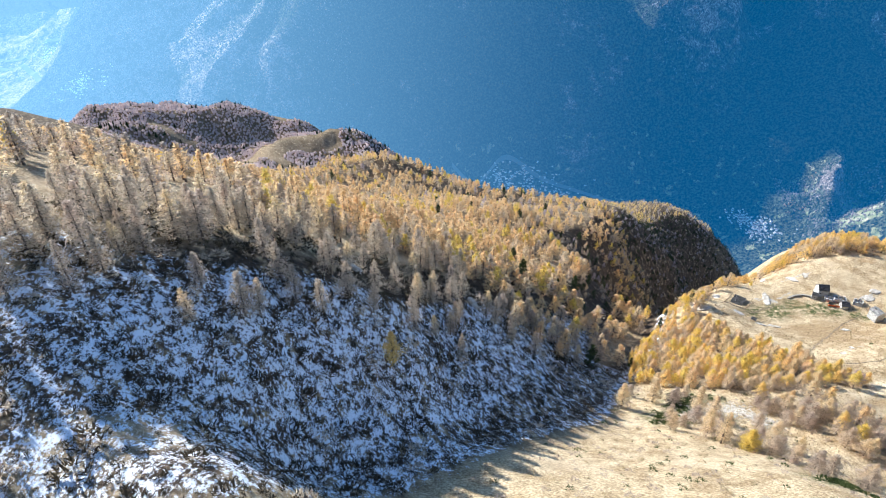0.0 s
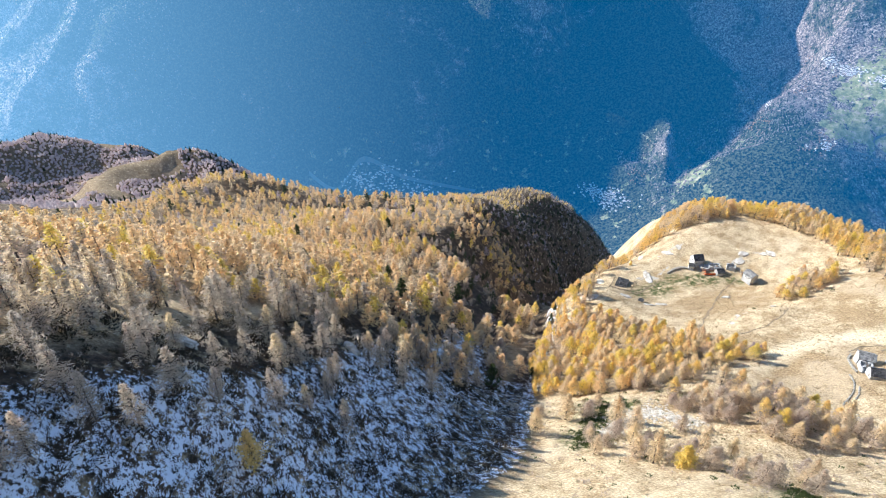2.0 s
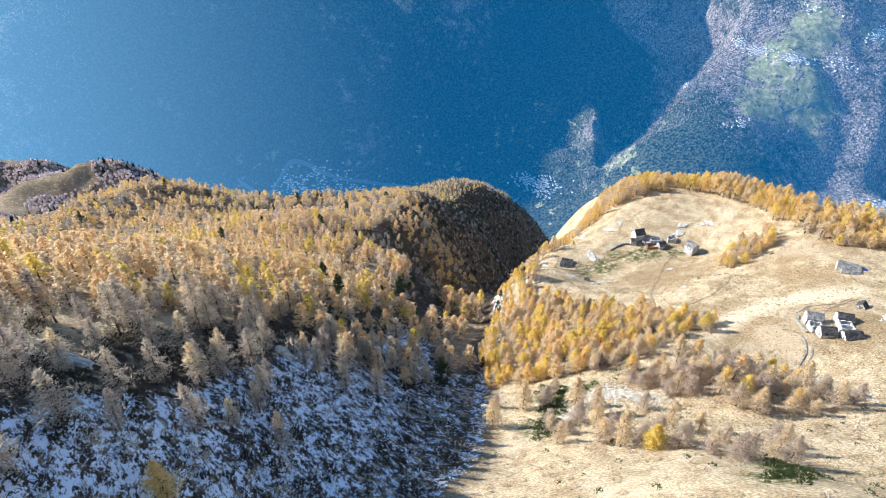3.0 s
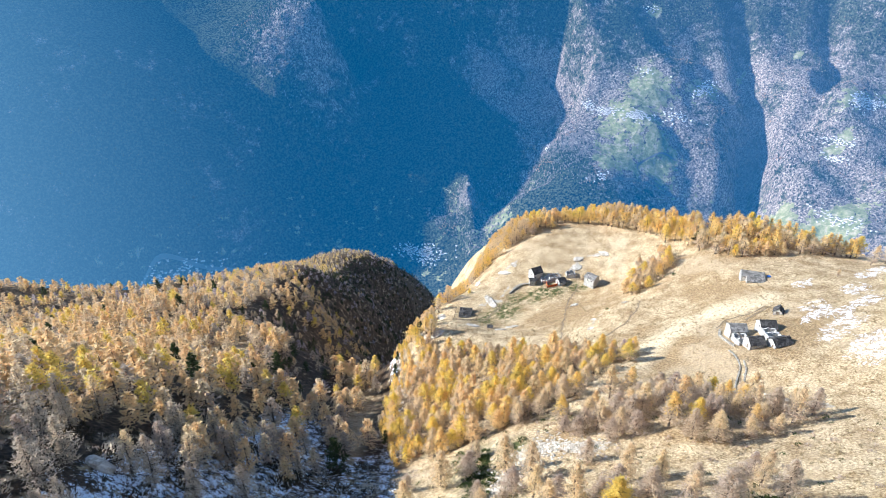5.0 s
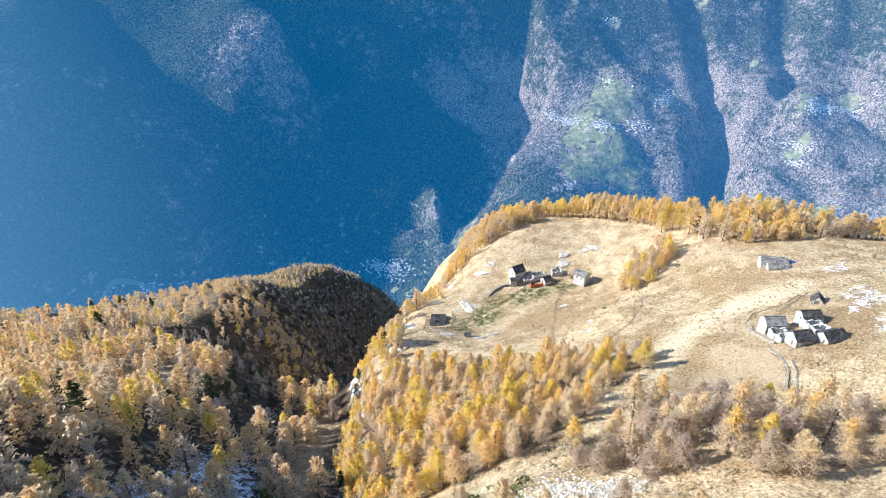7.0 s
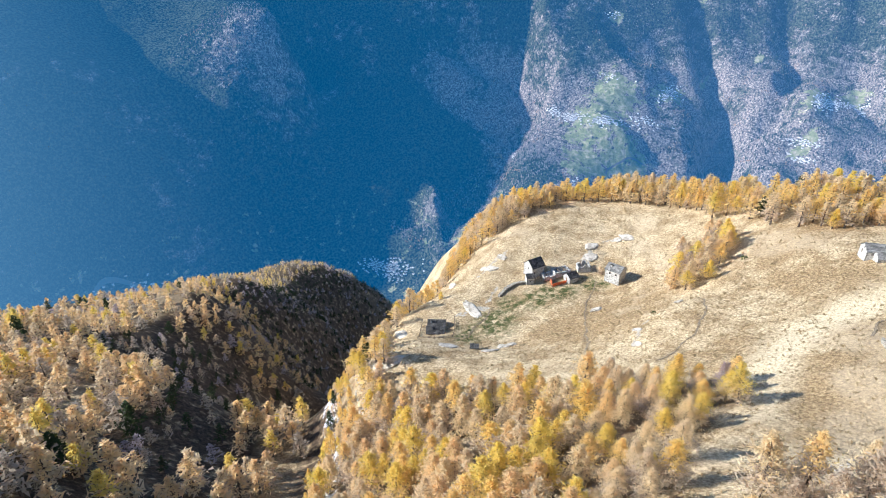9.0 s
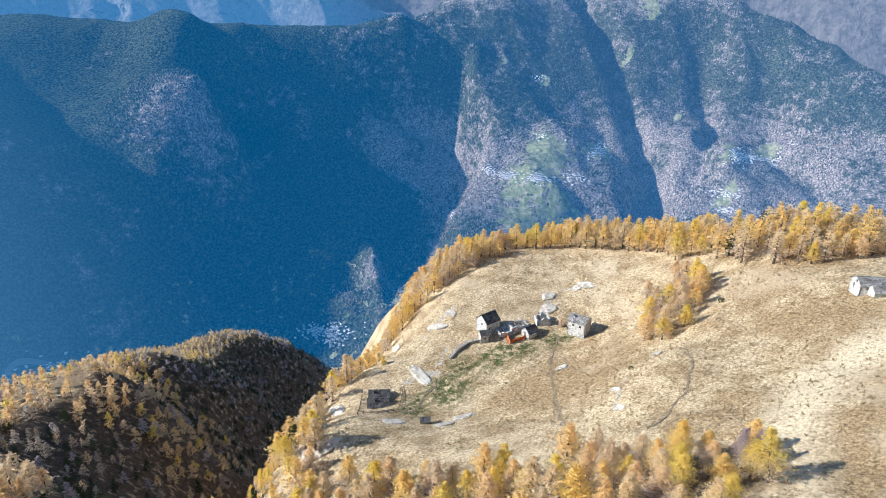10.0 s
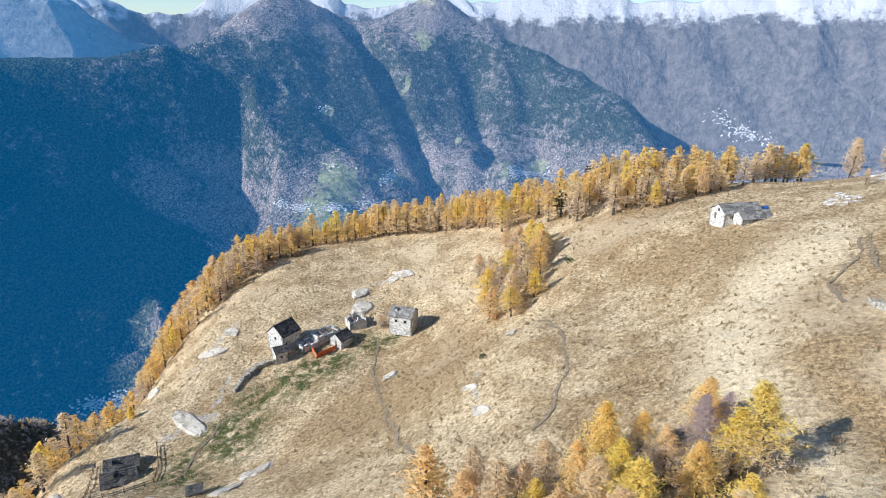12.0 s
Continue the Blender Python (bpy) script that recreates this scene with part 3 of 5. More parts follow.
def far_leafless(x, y, z):
    """How much of the wood has lost its leaves: beech low down, larch near the tops, fir between; more on sunlit spurs,
    to brighten them.
    """
    lit = np.clip((x - 1750) / 200, 0, 1) * (0.36 + 0.32 * np.clip((-z - 230) / 150, 0, 1) + 0.45 * np.clip((z - 150) / 150, 0, 1))
    west = 0.62 * np.clip((-300 - x) / 600, 0, 1)
    # The two blots put sunlight on buttress and spur into a paler cover.
    return np.maximum.reduce([lit, west, 0.8 * blots(x, y, [(1060, 2780, 230, 210), (1470, 2010, 110, 130)]), 0.05 + 0.3 * fractal(x, y, 260, 4, 91)])


PASTURES = [(2250, 1890, 190, 150), (2480, 1990, 110, 130), (2740, 1860, 150, 70), (2010, 1750, 110, 110), (2250, 1680, 130, 90), (2520, 1010, 260, 90), (1490, 1830, 60, 40), (2420, 1210, 90, 60), (3200, 1380, 190, 80), (2900, 1270, 110, 50),
            (2800, 2270, 60, 40), (3350, 2110, 60, 25), (3480, 1330, 120, 70), (3080, 1900, 60, 25), (3300, 1750, 70, 25), (1640, 1960, 90, 50), (3900, 2250, 130, 130), (3600, 2150, 60, 60), (2650, 2420, 50, 30)]
CRAGS = [(590, 2455, 80, 30), (258, 2425, 40, 60), (1000, 2540, 80, 25), (761, 2600, 90, 35), (360, 2870, 35, 70), (60, 2600, 60, 50), (3580, 2500, 120, 90), (3830, 2250, 120, 130), (3280, 2900, 110, 90), (3420, 1580, 50, 90)]


def far_covers(x, y, z):
    ax, ay, az = slope_of(x, y, far_height, 20)
    floor = np.clip((-z - 700) / 60, 0, 1) * np.clip((x + 200) / 200, 0, 1) + np.clip((-x - 1500) / 200, 0, 1) * np.clip((-z - 690) / 40, 0, 1)
    return {"leafless": far_leafless(x, y, z), "meadow": np.clip(0.85 * blots(x, y, PASTURES), 0, 0.75) + 0.34 * floor, "rock": np.maximum(0.36 * np.clip((0.66 - az) / 0.2, 0, 1), 0.42 * np.clip(blots(x, y, CRAGS), 0, 1))}


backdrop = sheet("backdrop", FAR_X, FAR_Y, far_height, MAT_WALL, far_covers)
tagged(backdrop, "far side of a deep valley, shaded wooded mountainside with painted blue haze, and villages", "mountainside", kind="structure")


def range_shape(crest, inner, outer, foot, seed):
    """Heights of a distant range whose skyline follows (bearing, elevation in degrees) pairs."""
    bearings, tops = zip(*crest)

    def height(r, a):
        t = np.clip((r - inner) / (outer - inner), 0, 1)
        x, y = r * np.sin(a), r * np.cos(a)
        jag = fractal(np.degrees(a) * 60, 0 * a, 130, 4, seed) * 26
        top = 290 + 0.93 * outer * np.tan(np.radians(np.interp(np.degrees(a), bearings, tops))) + jag
        rise = np.where(t < 0.9, (t / 0.9) ** 0.85, 1 - 3 * (t - 0.9))
        spur = np.abs(fractal(np.degrees(a) * 75 + 0.5 * r, 0.55 * r, 620, 5, seed + 5))
        return foot + (top - foot) * rise + t * (1 - t) * (1000 * (0.4 - spur) + 90 * fractal(x, y, 140, 4, seed + 9))
    return height


def ring(name, label, inner, outer, a0, a1, nr, na, height, material, bare):
    r, a = np.meshgrid(np.linspace(inner, outer, nr), np.radians(np.linspace(a0, a1, na)))
    k = np.arange(nr * na).reshape(na, nr)
    quads = np.stack([k[:-1, :-1], k[:-1, 1:], k[1:, 1:], k[1:, :-1]], -1).reshape(-1, 4)[:, ::-1]
    me = bpy.data.meshes.new(name)
    me.from_pydata(np.stack([r * np.sin(a), r * np.cos(a), height(r, a)], -1).reshape(-1, 3), [], quads)
    me.polygons.foreach_set("use_smooth", np.ones(len(me.polygons), bool))
    for key, value in (("rock", bare), ("leafless", 0.45)):
        me.attributes.new(key, "FLOAT", "POINT").data.foreach_set("value", np.full(len(me.vertices), value, np.float32))
    me.materials.append(material)
    return tagged(new(name, me), label, "mountains", kind="structure")


hills_height = range_shape([(-40, 1), (8, 0.4), (14, 0.1), (17, -0.9), (20, 1.0), (23, 1.9), (26, 1.3), (28, 2.1), (31, 1.9), (33.5, 1.1), (37, -0.9), (41, -2.4), (46, -4.5)], 3950, 4550, -500, 61)
range_height = range_shape([(-50, 3), (14, 2.7), (17, 1.2), (19, 2.9), (36, 2.0), (40, 1.2), (43, 2.4), (50, 2.2), (60, 2.4), (64, 1.9), (68, 2.6), (72, 2.2), (76, 2.7), (81, 2.0), (85, 2.5), (90, 3.2), (100, 4.5), (130, 6)], 4330, 4950, -450, 81)
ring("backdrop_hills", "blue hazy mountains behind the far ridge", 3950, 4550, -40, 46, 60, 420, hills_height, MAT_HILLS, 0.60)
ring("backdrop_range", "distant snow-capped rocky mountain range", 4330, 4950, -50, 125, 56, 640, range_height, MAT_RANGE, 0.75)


# ---- woods on the far side ----
def mesh_of(name, parts):
    """A mesh from (verts, faces, material) pieces; faces all quads or triangles."""
    me = bpy.data.meshes.new(name)
    verts, faces, index, mats = [], [], [], []
    base = 0
    for v, f, mat in parts:
        if mat not in mats:
            mats.append(mat)
        verts.append(np.asarray(v, float))
        faces += (np.asarray(f) + base).tolist()
        index += [mats.index(mat)] * len(f)
        base += len(v)
    me.from_pydata(np.concatenate(verts), [], faces)
    for mat in mats:
        me.materials.append(mat)
    me.polygons.foreach_set("material_index", np.array(index, np.int32))
    return me


def far_woods(name, label, spots, seed, height, conifer, firs=None, crowns=None, sides=4):
    """Thousands of far trees: spires of fir and round bare crowns, each a few faces."""
    rng = np.random.default_rng(seed)
    x, y = spots.T
    z = height(x, y) - 1.0
    fir = rng.random(len(x)) < conifer(x, y, z)
    out = []
    for pick, top, wide, shape, mat in ((fir, (9, 16), (1.8, 3.0), "fir", firs or FAR_FIR), (~fir, (5, 9), (2.4, 4.2), "round", crowns or FAR_BARE)):
        n = int(pick.sum())
        h, w, a = rng.uniform(*top, n), rng.uniform(*wide, n), rng.uniform(0, 6.28, n)
        turn = 2 * np.pi / sides
        ring_ = []
        for k in range(sides):
            far = w * rng.uniform(0.65, 1.25, n)
            ring_.append(np.stack([x[pick] + far * np.cos(a + k * turn), y[pick] + far * np.sin(a + k * turn), z[pick] + h * (0.12 if shape == "fir" else 0.5) * rng.uniform(0.6, 1.4, n)], -1))
        tip = np.stack([x[pick] + rng.normal(0, 0.5, n), y[pick] + rng.normal(0, 0.5, n), z[pick] + h], -1)
        low = np.stack([x[pick], y[pick], z[pick] - 1], -1)
        v = np.stack(ring_ + [tip, low], 1).reshape(-1, 3)
        faces = [(k, (k + 1) % sides, sides) for k in range(sides)] + ([] if shape == "fir" else [((k + 1) % sides, k, sides + 1) for k in range(sides)])
        out.append((v, (np.array(faces)[None] + (sides + 2) * np.arange(n)[:, None, None]).reshape(-1, 3), mat))
    return tagged(new(name, mesh_of(name, out)), label, "trees", kind="stuff")


def far_scatter(x0, x1, y0, y1, count, seed, keep):
    rng = np.random.default_rng(seed)
    p = rng.uniform((x0, y0), (x1, y1), (count, 2))
    return p[keep(p[:, 0], p[:, 1], rng.random(count))]


def wooded(x, y, chance):
    """Where trees stand on the village side: fewer in the pastures and on the floor."""
    z = far_height(x, y)
    open_ = np.clip(1.1 * blots(x, y, PASTURES), 0, 0.93) + 0.6 * np.clip(blots(x, y, CRAGS[-4:]), 0, 1) + 0.9 * np.clip((-z - 720) / 40, 0, 1) + 0.45 * (fractal(x, y, 70, 3, 95) < -0.15)
    return (chance > open_) & (x + 0.15 * (2000 - y) > 1780)


def fir_share(x, y, z):
    return np.clip(0.95 - 1.9 * np.clip(far_leafless(x, y, z) - 0.36, 0, 1) + 0.5 * fractal(x, y, 240, 3, 97), 0.04, 0.93)


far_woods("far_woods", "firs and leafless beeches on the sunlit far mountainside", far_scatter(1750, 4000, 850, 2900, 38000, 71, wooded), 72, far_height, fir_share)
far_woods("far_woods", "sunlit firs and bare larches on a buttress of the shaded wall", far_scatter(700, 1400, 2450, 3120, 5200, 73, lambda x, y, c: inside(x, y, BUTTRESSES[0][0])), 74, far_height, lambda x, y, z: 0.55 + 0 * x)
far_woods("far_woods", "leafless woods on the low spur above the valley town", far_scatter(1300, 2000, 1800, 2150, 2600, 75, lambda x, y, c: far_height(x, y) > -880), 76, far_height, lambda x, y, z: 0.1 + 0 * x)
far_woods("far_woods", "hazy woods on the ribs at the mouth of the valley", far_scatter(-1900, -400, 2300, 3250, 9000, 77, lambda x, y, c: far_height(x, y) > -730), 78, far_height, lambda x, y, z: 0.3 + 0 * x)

# ---- trees ----
def trunk_shape(h, r, rng, rings=6, sides=6, lean=0.03):
    t = np.linspace(0, 1, rings)
    bend = np.cumsum(rng.normal(0, lean * h / rings, (rings, 2)), 0) * t[:, None]
    a = np.arange(sides) * 2 * np.pi / sides
    rad = r * (1 - t) ** 0.8 + 0.02
    rad[0] *= 1.35
    v = np.stack([bend[:, :1] + rad[:, None] * np.cos(a), bend[:, 1:] + rad[:, None] * np.sin(a), np.repeat((t * h - 0.4)[:, None], sides, 1)], -1).reshape(-1, 3)
    f = [(i * sides + j, i * sides + (j + 1) % sides, (i + 1) * sides + (j + 1) % sides, (i + 1) * sides + j) for i in range(rings - 1) for j in range(sides)]
    return v, f, t * h - 0.4, bend


def crown_shape(h, rng, limbs, sprays, size, reach, low=0.14, droop=0.10, thick=0.24):
    """Limbs in rough whorls, each hung with thin feathery sprays. Returns wood, then sprays with their height in the crown."""
    k = np.arange(limbs)
    u = low + (0.98 - low) * ((k + rng.random(limbs)) / limbs) ** 0.9
    v = (u - low) / (1 - low)
    length = reach * h * (1.04 - v) ** 0.85 * np.minimum(1.0, 0.55 + 2.0 * v) * rng.uniform(0.6, 1.15, limbs)
    a = k * 2.4 + rng.normal(0, 0.5, limbs)
    tip = np.stack([np.cos(a) * length, np.sin(a) * length, (rng.uniform(-0.05, 0.4, limbs) - droop) * length], -1)
    root = np.stack([0 * u, 0 * u, u * h], -1)
    side = np.stack([-np.sin(a), np.cos(a), 0 * a], -1) * 0.035
    wood = np.stack([root - side, root + side, root + tip, root + (0, 0, 0.07)], 1).reshape(-1, 3)
    b = 4 * k[:, None]
    wf = np.concatenate([b + (0, 1, 2), b + (1, 3, 2), b + (3, 0, 2)])
    n = np.maximum(2, (sprays * (0.4 + 0.8 * length / (reach * h))).astype(int))
    i = np.repeat(k, n)
    t = rng.uniform(0.12, 1.05, len(i)) ** 0.8
    c = root[i] + tip[i] * t[:, None] + rng.normal(0, 1, (len(i), 3)) * (0.12 + 0.10 * length[i, None]) * (1, 1, 0.8)
    c[:, 2] += 0.22 * length[i] * t * (1 - t)
    way = tip[i] / (length[i, None] + 1e-6) * 0.7 + rng.normal(0, 0.75, (len(i), 3))
    way /= np.linalg.norm(way, axis=1)[:, None]
    flat = np.cross(way, rng.normal(0, 1, (len(i), 3)))
    flat /= np.linalg.norm(flat, axis=1)[:, None]
    w = (size * rng.uniform(0.6, 1.4, len(i)))[:, None]
    leaf = np.stack([c - way * w * 0.5 - flat * w * thick, c - way * w * 0.4 + flat * w * thick, c + way * w * 0.6], 1).reshape(-1, 3)
    return wood, wf, leaf, np.arange(len(leaf)).reshape(-1, 3), c[:, 2] / h


def tree_pieces(seed, h, limbs, sprays, size, reach, top, base=None, low=0.14, bark=None, line=0.5, thick=0.24):
    """Trunk, limbs, and sprays that are often more golden towards the tip of the tree."""
    rng = np.random.default_rng(seed)
    v, f, _, _ = trunk_shape(h, 0.016 * h, rng, 5 if limbs > 50 else 3, 6 if limbs > 50 else 4)
    wv, wf, lv, lf, up = crown_shape(h, rng, limbs, sprays, size, reach, low, thick=thick)
    pieces = [(v, f, bark or BARK), (wv, wf, bark or BARK)]
    high = up + rng.normal(0, 0.12, len(up)) > line
    for mat, pick in ((top, high), (base or top, ~high)):
        q = lv.reshape(-1, 3, 3)[pick].reshape(-1, 3)
        pieces.append((q, np.arange(len(q)).reshape(-1, 3), mat))
    return pieces


def tree_thing(name, seed, label, category="tree", **kw):
    """A tree as a thing: trunk and crown under an Empty at its foot."""
    trunk, *crown = tree_pieces(seed, **kw)
    root = new(name)
    root.empty_display_size = 0.5
    for part_name, pieces in (("trunk", [trunk]), ("crown", crown)):
        ob = new(part_name, mesh_of(part_name, pieces))
        ob.parent = root
    return tagged(root, label, category, "larches on the mountainside")


def scatter(corners, count, gap, seed, keep=None):
    """Places strewn over a polygon, no closer than gap."""
    rng = np.random.default_rng(seed)
    xs, ys = [c[0] for c in corners], [c[1] for c in corners]
    got = np.zeros((0, 2))
    for _ in range(14):
        p = rng.uniform((min(xs), min(ys)), (max(xs), max(ys)), (max(400, 2 * count), 2))
        p = p[inside(p[:, 0], p[:, 1], corners)]
        if keep is not None and len(p):
            p = p[keep(p[:, 0], p[:, 1])]
        for q in p:
            if not len(got) or np.min(np.hypot(*(got - q).T)) > gap * (0.6 + 0.8 * rng.random()):
                got = np.vstack([got, q])
                if len(got) >= count:
                    return got
    return got


def plant(kinds, places, seed, low=0.75, high=1.2, wide=1.0):
    rng = np.random.default_rng(seed)
    for x, y in places:
        ob = kinds[rng.integers(len(kinds))]
        s = rng.uniform(low, high)
        m = pose(x, y, float(ground_height(x, y)), rng.normal(0, 2), rng.normal(0, 2), rng.uniform(0, 360))
        c = copy_thing(ob, m)
        c.scale = (s * wide * rng.uniform(0.85, 1.15), s * wide * rng.uniform(0.85, 1.15), s)


def woods(name, label, kinds, places, seed, low=0.75, high=1.2, wide=1.0):
    """Many trees joined into one mesh of stuff. kinds: (pieces, weight)."""
    rng = np.random.default_rng(seed)
    z = ground_height(places[:, 0], places[:, 1])
    w = np.array([k[1] for k in kinds], float)
    pick = rng.choice(len(kinds), len(places), p=w / w.sum())
    out = []
    for i, (pieces, _) in enumerate(kinds):
        sel = np.where(pick == i)[0]
        n = len(sel)
        if not n:
            continue
        a, s = rng.uniform(0, 2 * np.pi, n), rng.uniform(low, high, n)
        for v, f, mat in pieces:
            v, f = np.asarray(v), np.asarray(f)
            c, d = np.cos(a)[:, None] * s[:, None], np.sin(a)[:, None] * s[:, None]
            vx = (v[None, :, 0] * c - v[None, :, 1] * d) * wide + places[sel, 0, None]
            vy = (v[None, :, 0] * d + v[None, :, 1] * c) * wide + places[sel, 1, None]
            vz = v[None, :, 2] * s[:, None] + z[sel, None]
            out.append((np.stack([vx, vy, vz], -1).reshape(-1, 3), (f[None] + (np.arange(n) * len(v))[:, None, None]).reshape(-1, f.shape[1]), mat))
    ob = new(name, mesh_of(name, out))
    return tagged(ob, label, "trees", kind="stuff")


TONES = [(GOLD, TAWNY, "golden autumn larch, tawny below, on the grass slope"), (LEMON, GOLD, "lemon-yellow autumn larch on the sunny grass slope"), (TAWNY, ROSY, "tawny, half-bare autumn larch on the grass slope"),
         (TAWNY, TAWNY, "pale tawny autumn larch on the grass slope"), (GOLD, GOLD, "golden autumn larch on the sunny grass slope"), (LEMON, TAWNY, "yellow-topped autumn larch on the grass slope"),
         (TAWNY, ROSY, "pale, pinkish-brown larch that has lost most needles"), (GOLD, ROSY, "golden-topped larch with bare lower twigs")]
gold = [tree_thing("larch_tree", 10 + k, label, h=10.5, limbs=76, sprays=24, size=0.56, reach=0.26 + 0.02 * (k % 3), thick=0.15, top=top, base=base, line=0.35 + 0.08 * (k % 4)) for k, (top, base, label) in enumerate(TONES)]
bare = [tree_thing("bare_larch_tree", 30 + k, "nearly bare grey-brown larch with fine drooping twigs", h=9.5, limbs=80, sprays=20, size=0.52, reach=0.29, top=(BARE, BARE, ROSY, TAWNY)[k], base=BARE, low=0.08, thick=0.12, line=0.7) for k in range(4)]
warm = [tree_thing("bare_larch_tree", 36 + k, "bare rosy-brown larch with fine twigs on the sunny slope", h=8, limbs=80, sprays=28, size=0.44, reach=0.33, top=(TAWNY, ROSY, ROSY)[k], base=ROSY, low=0.10, thick=0.16, line=0.5) for k in range(3)]
bush = [tree_thing("larch_tree", 40, "bushy bright yellow young larch on the slope", h=6.5, limbs=84, sprays=34, size=0.48, reach=0.42, thick=0.16, top=LEMON, low=0.05)]

fine = [tree_thing("larch_tree", 110 + k, label, h=10.5, limbs=105, sprays=46, size=0.36, reach=0.25 + 0.03 * (k % 3), thick=0.15, top=top, base=base, line=0.3 + 0.1 * (k % 4)) for k, (top, base, label) in enumerate(TONES)]
birch = [tree_thing("birch_tree", 130, "leafless birch with white trunk and purplish twigs", h=8.5, limbs=90, sprays=34, size=0.34, reach=0.30, thick=0.10, top=TWIGS, low=0.22, bark=BIRCH)]
block = scatter(BLOCK, 205, 3.1, 1)
front = block[:, 0] - 1.4 * (block[:, 1] - 200) > 150
plant(gold, block[~front], 1, 0.75, 1.2, 1.4)
plant(fine, block[front], 1, 0.62, 1.0, 1.45)
plant(birch, [(190.5, 193.5), (188.5, 195.2), (191.5, 196.5), (266, 251), (264.5, 249.5)], 22, 0.85, 1.1)
RIM = [(140, 262), (150, 300), (190, 330), (226, 352), (265, 380), (330, 395), (352, 350), (350, 300), (335, 240), (345, 180), (325, 195), (292, 214), (302, 250), (314, 290), (306, 322), (276, 336), (245, 338), (226, 340), (175, 312), (160, 290)]
rim = scatter(RIM, 500, 2.6, 2)
plant(gold, rim[:76], 2, 0.7, 1.2, 1.5)
plant(gold, [(333, 172), (338, 163), (344, 170), (340, 154), (348, 160), (331, 158)], 21, 0.9, 1.2, 1.1)
COPSE = [(244, 244), (256, 236), (284, 243), (297, 260), (287, 270), (262, 254)]
plant(gold, scatter(COPSE, 26, 3.0, 8), 8, 0.6, 1.0, 1.6)
NEAR_SCATTER = [(134, 174), (156, 170), (172, 156), (188, 134), (180, 118), (158, 122), (138, 134), (130, 146), (122, 168)]
plant(warm + warm + gold[2:4] + gold[5:6] + gold[7:], scatter(NEAR_SCATTER, 62, 3.8, 3), 3, 0.8, 1.35, 1.25)
plant(warm + gold[3:4], scatter([(92, 200), (108, 180), (116, 160), (122, 130), (140, 108), (112, 96), (96, 130), (78, 150), (70, 172)], 30, 5.0, 36), 36, 0.85, 1.45, 1.15)
plant(warm, [(258.5, 283.0), (260, 281)], 34, 0.45, 0.5, 1.3)
plant(warm, [(300, 172)], 35, 0.5, 0.5, 1.1)
plant(bush, [(99.5, 125.5)], 31, 1.5, 1.55)
plant(bush, [(203.5, 318)], 32, 0.5, 0.5)
plant(gold[4:5], [(-14.5, 126)], 33, 1.25, 1.25, 1.15)
SNOW_SLOPE = [(-105, 75), (-92, 125), (-50, 168), (0, 212), (45, 222), (88, 222), (60, 195), (20, 160), (-15, 135), (-60, 95)]
plant(bare, scatter(SNOW_SLOPE, 80, 6, 4, lambda x, y: left_of_gully(x, y) > 22), 4, 0.95, 1.55)
CREST = [(-104, 92), (-96, 120), (-72, 150), (-40, 190), (0, 222), (20, 226), (14, 210), (-14, 190), (-42, 158), (-62, 128), (-80, 98)]
plant(bare, scatter(CREST, 40, 6, 14, lambda x, y: near_line(x, y, LEDGE) > 2.2), 14, 1.3, 1.8, 1.15)


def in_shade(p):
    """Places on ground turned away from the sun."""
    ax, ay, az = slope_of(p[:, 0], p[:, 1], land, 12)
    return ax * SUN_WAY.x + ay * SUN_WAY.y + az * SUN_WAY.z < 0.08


def forest_kinds(seed, limbs, sprays, size, *weights):
    mats = ((GOLD, TAWNY), (GOLD, GOLD), (LEMON, GOLD), (TAWNY, ROSY), (BARE, BARE), (SPRUCE, SPRUCE), (PURPLE, PURPLE))
    return [(tree_pieces(seed + k, 10.5, limbs, sprays, size, 0.27, top, base, thick=0.24), w) for k, ((top, base), w) in enumerate(zip(mats, weights)) if w]


woods("rim_larches", "golden autumn larches along the edge of the meadow", forest_kinds(50, 60, 11, 0.58, 3, 3, 1.5, 4, 0, 0.05), rim[76:], 5, 0.7, 1.2, 1.6)
GORGE_SIDE = [(90, 205), (104, 206), (104, 230), (122, 264), (142, 282), (150, 300), (168, 318), (160, 330), (145, 305), (122, 272), (104, 245)]
woods("gorge_larches", "small golden larches and bushes on the rocky side of the gorge", forest_kinds(55, 44, 10, 0.8, 3, 3, 2, 2, 0.5, 0.3), scatter(GORGE_SIDE, 170, 2.6, 13), 13, 0.4, 0.8)
LEFT_FOREST = [(-90, 125), (-45, 170), (0, 213), (30, 200), (58, 195), (80, 208), (103, 246), (127, 290), (155, 348), (185, 420), (150, 470), (-10, 450), (-150, 440), (-230, 380), (-230, 220), (-140, 130)]
clear = lambda x, y: (near_line(x, y, LEDGE) > 2.6) & (np.hypot((x - 20) / 26, (y - 466) / 17) > 1)
left = scatter(LEFT_FOREST, 1600, 4.0, 6, clear)
crest = (left[:, 1] + 0.5 * left[:, 0] < 175) | (left_of_gully(left[:, 0], left[:, 1]) < 0.32 * (240 - left[:, 1]) + 26)
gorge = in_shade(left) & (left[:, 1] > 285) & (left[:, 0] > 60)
# Extra spruce green on ground turned from the sun puts shade into the trees.
woods("larch_forest", "half-bare larches on the shaded side of the gorge, part in spruce green to deepen the shade", forest_kinds(65, 30, 7, 1.0, 0.6, 0.2, 0, 0.8, 1.6, 2.2, 1), left[gorge], 16, 0.5, 0.8, 1.4)
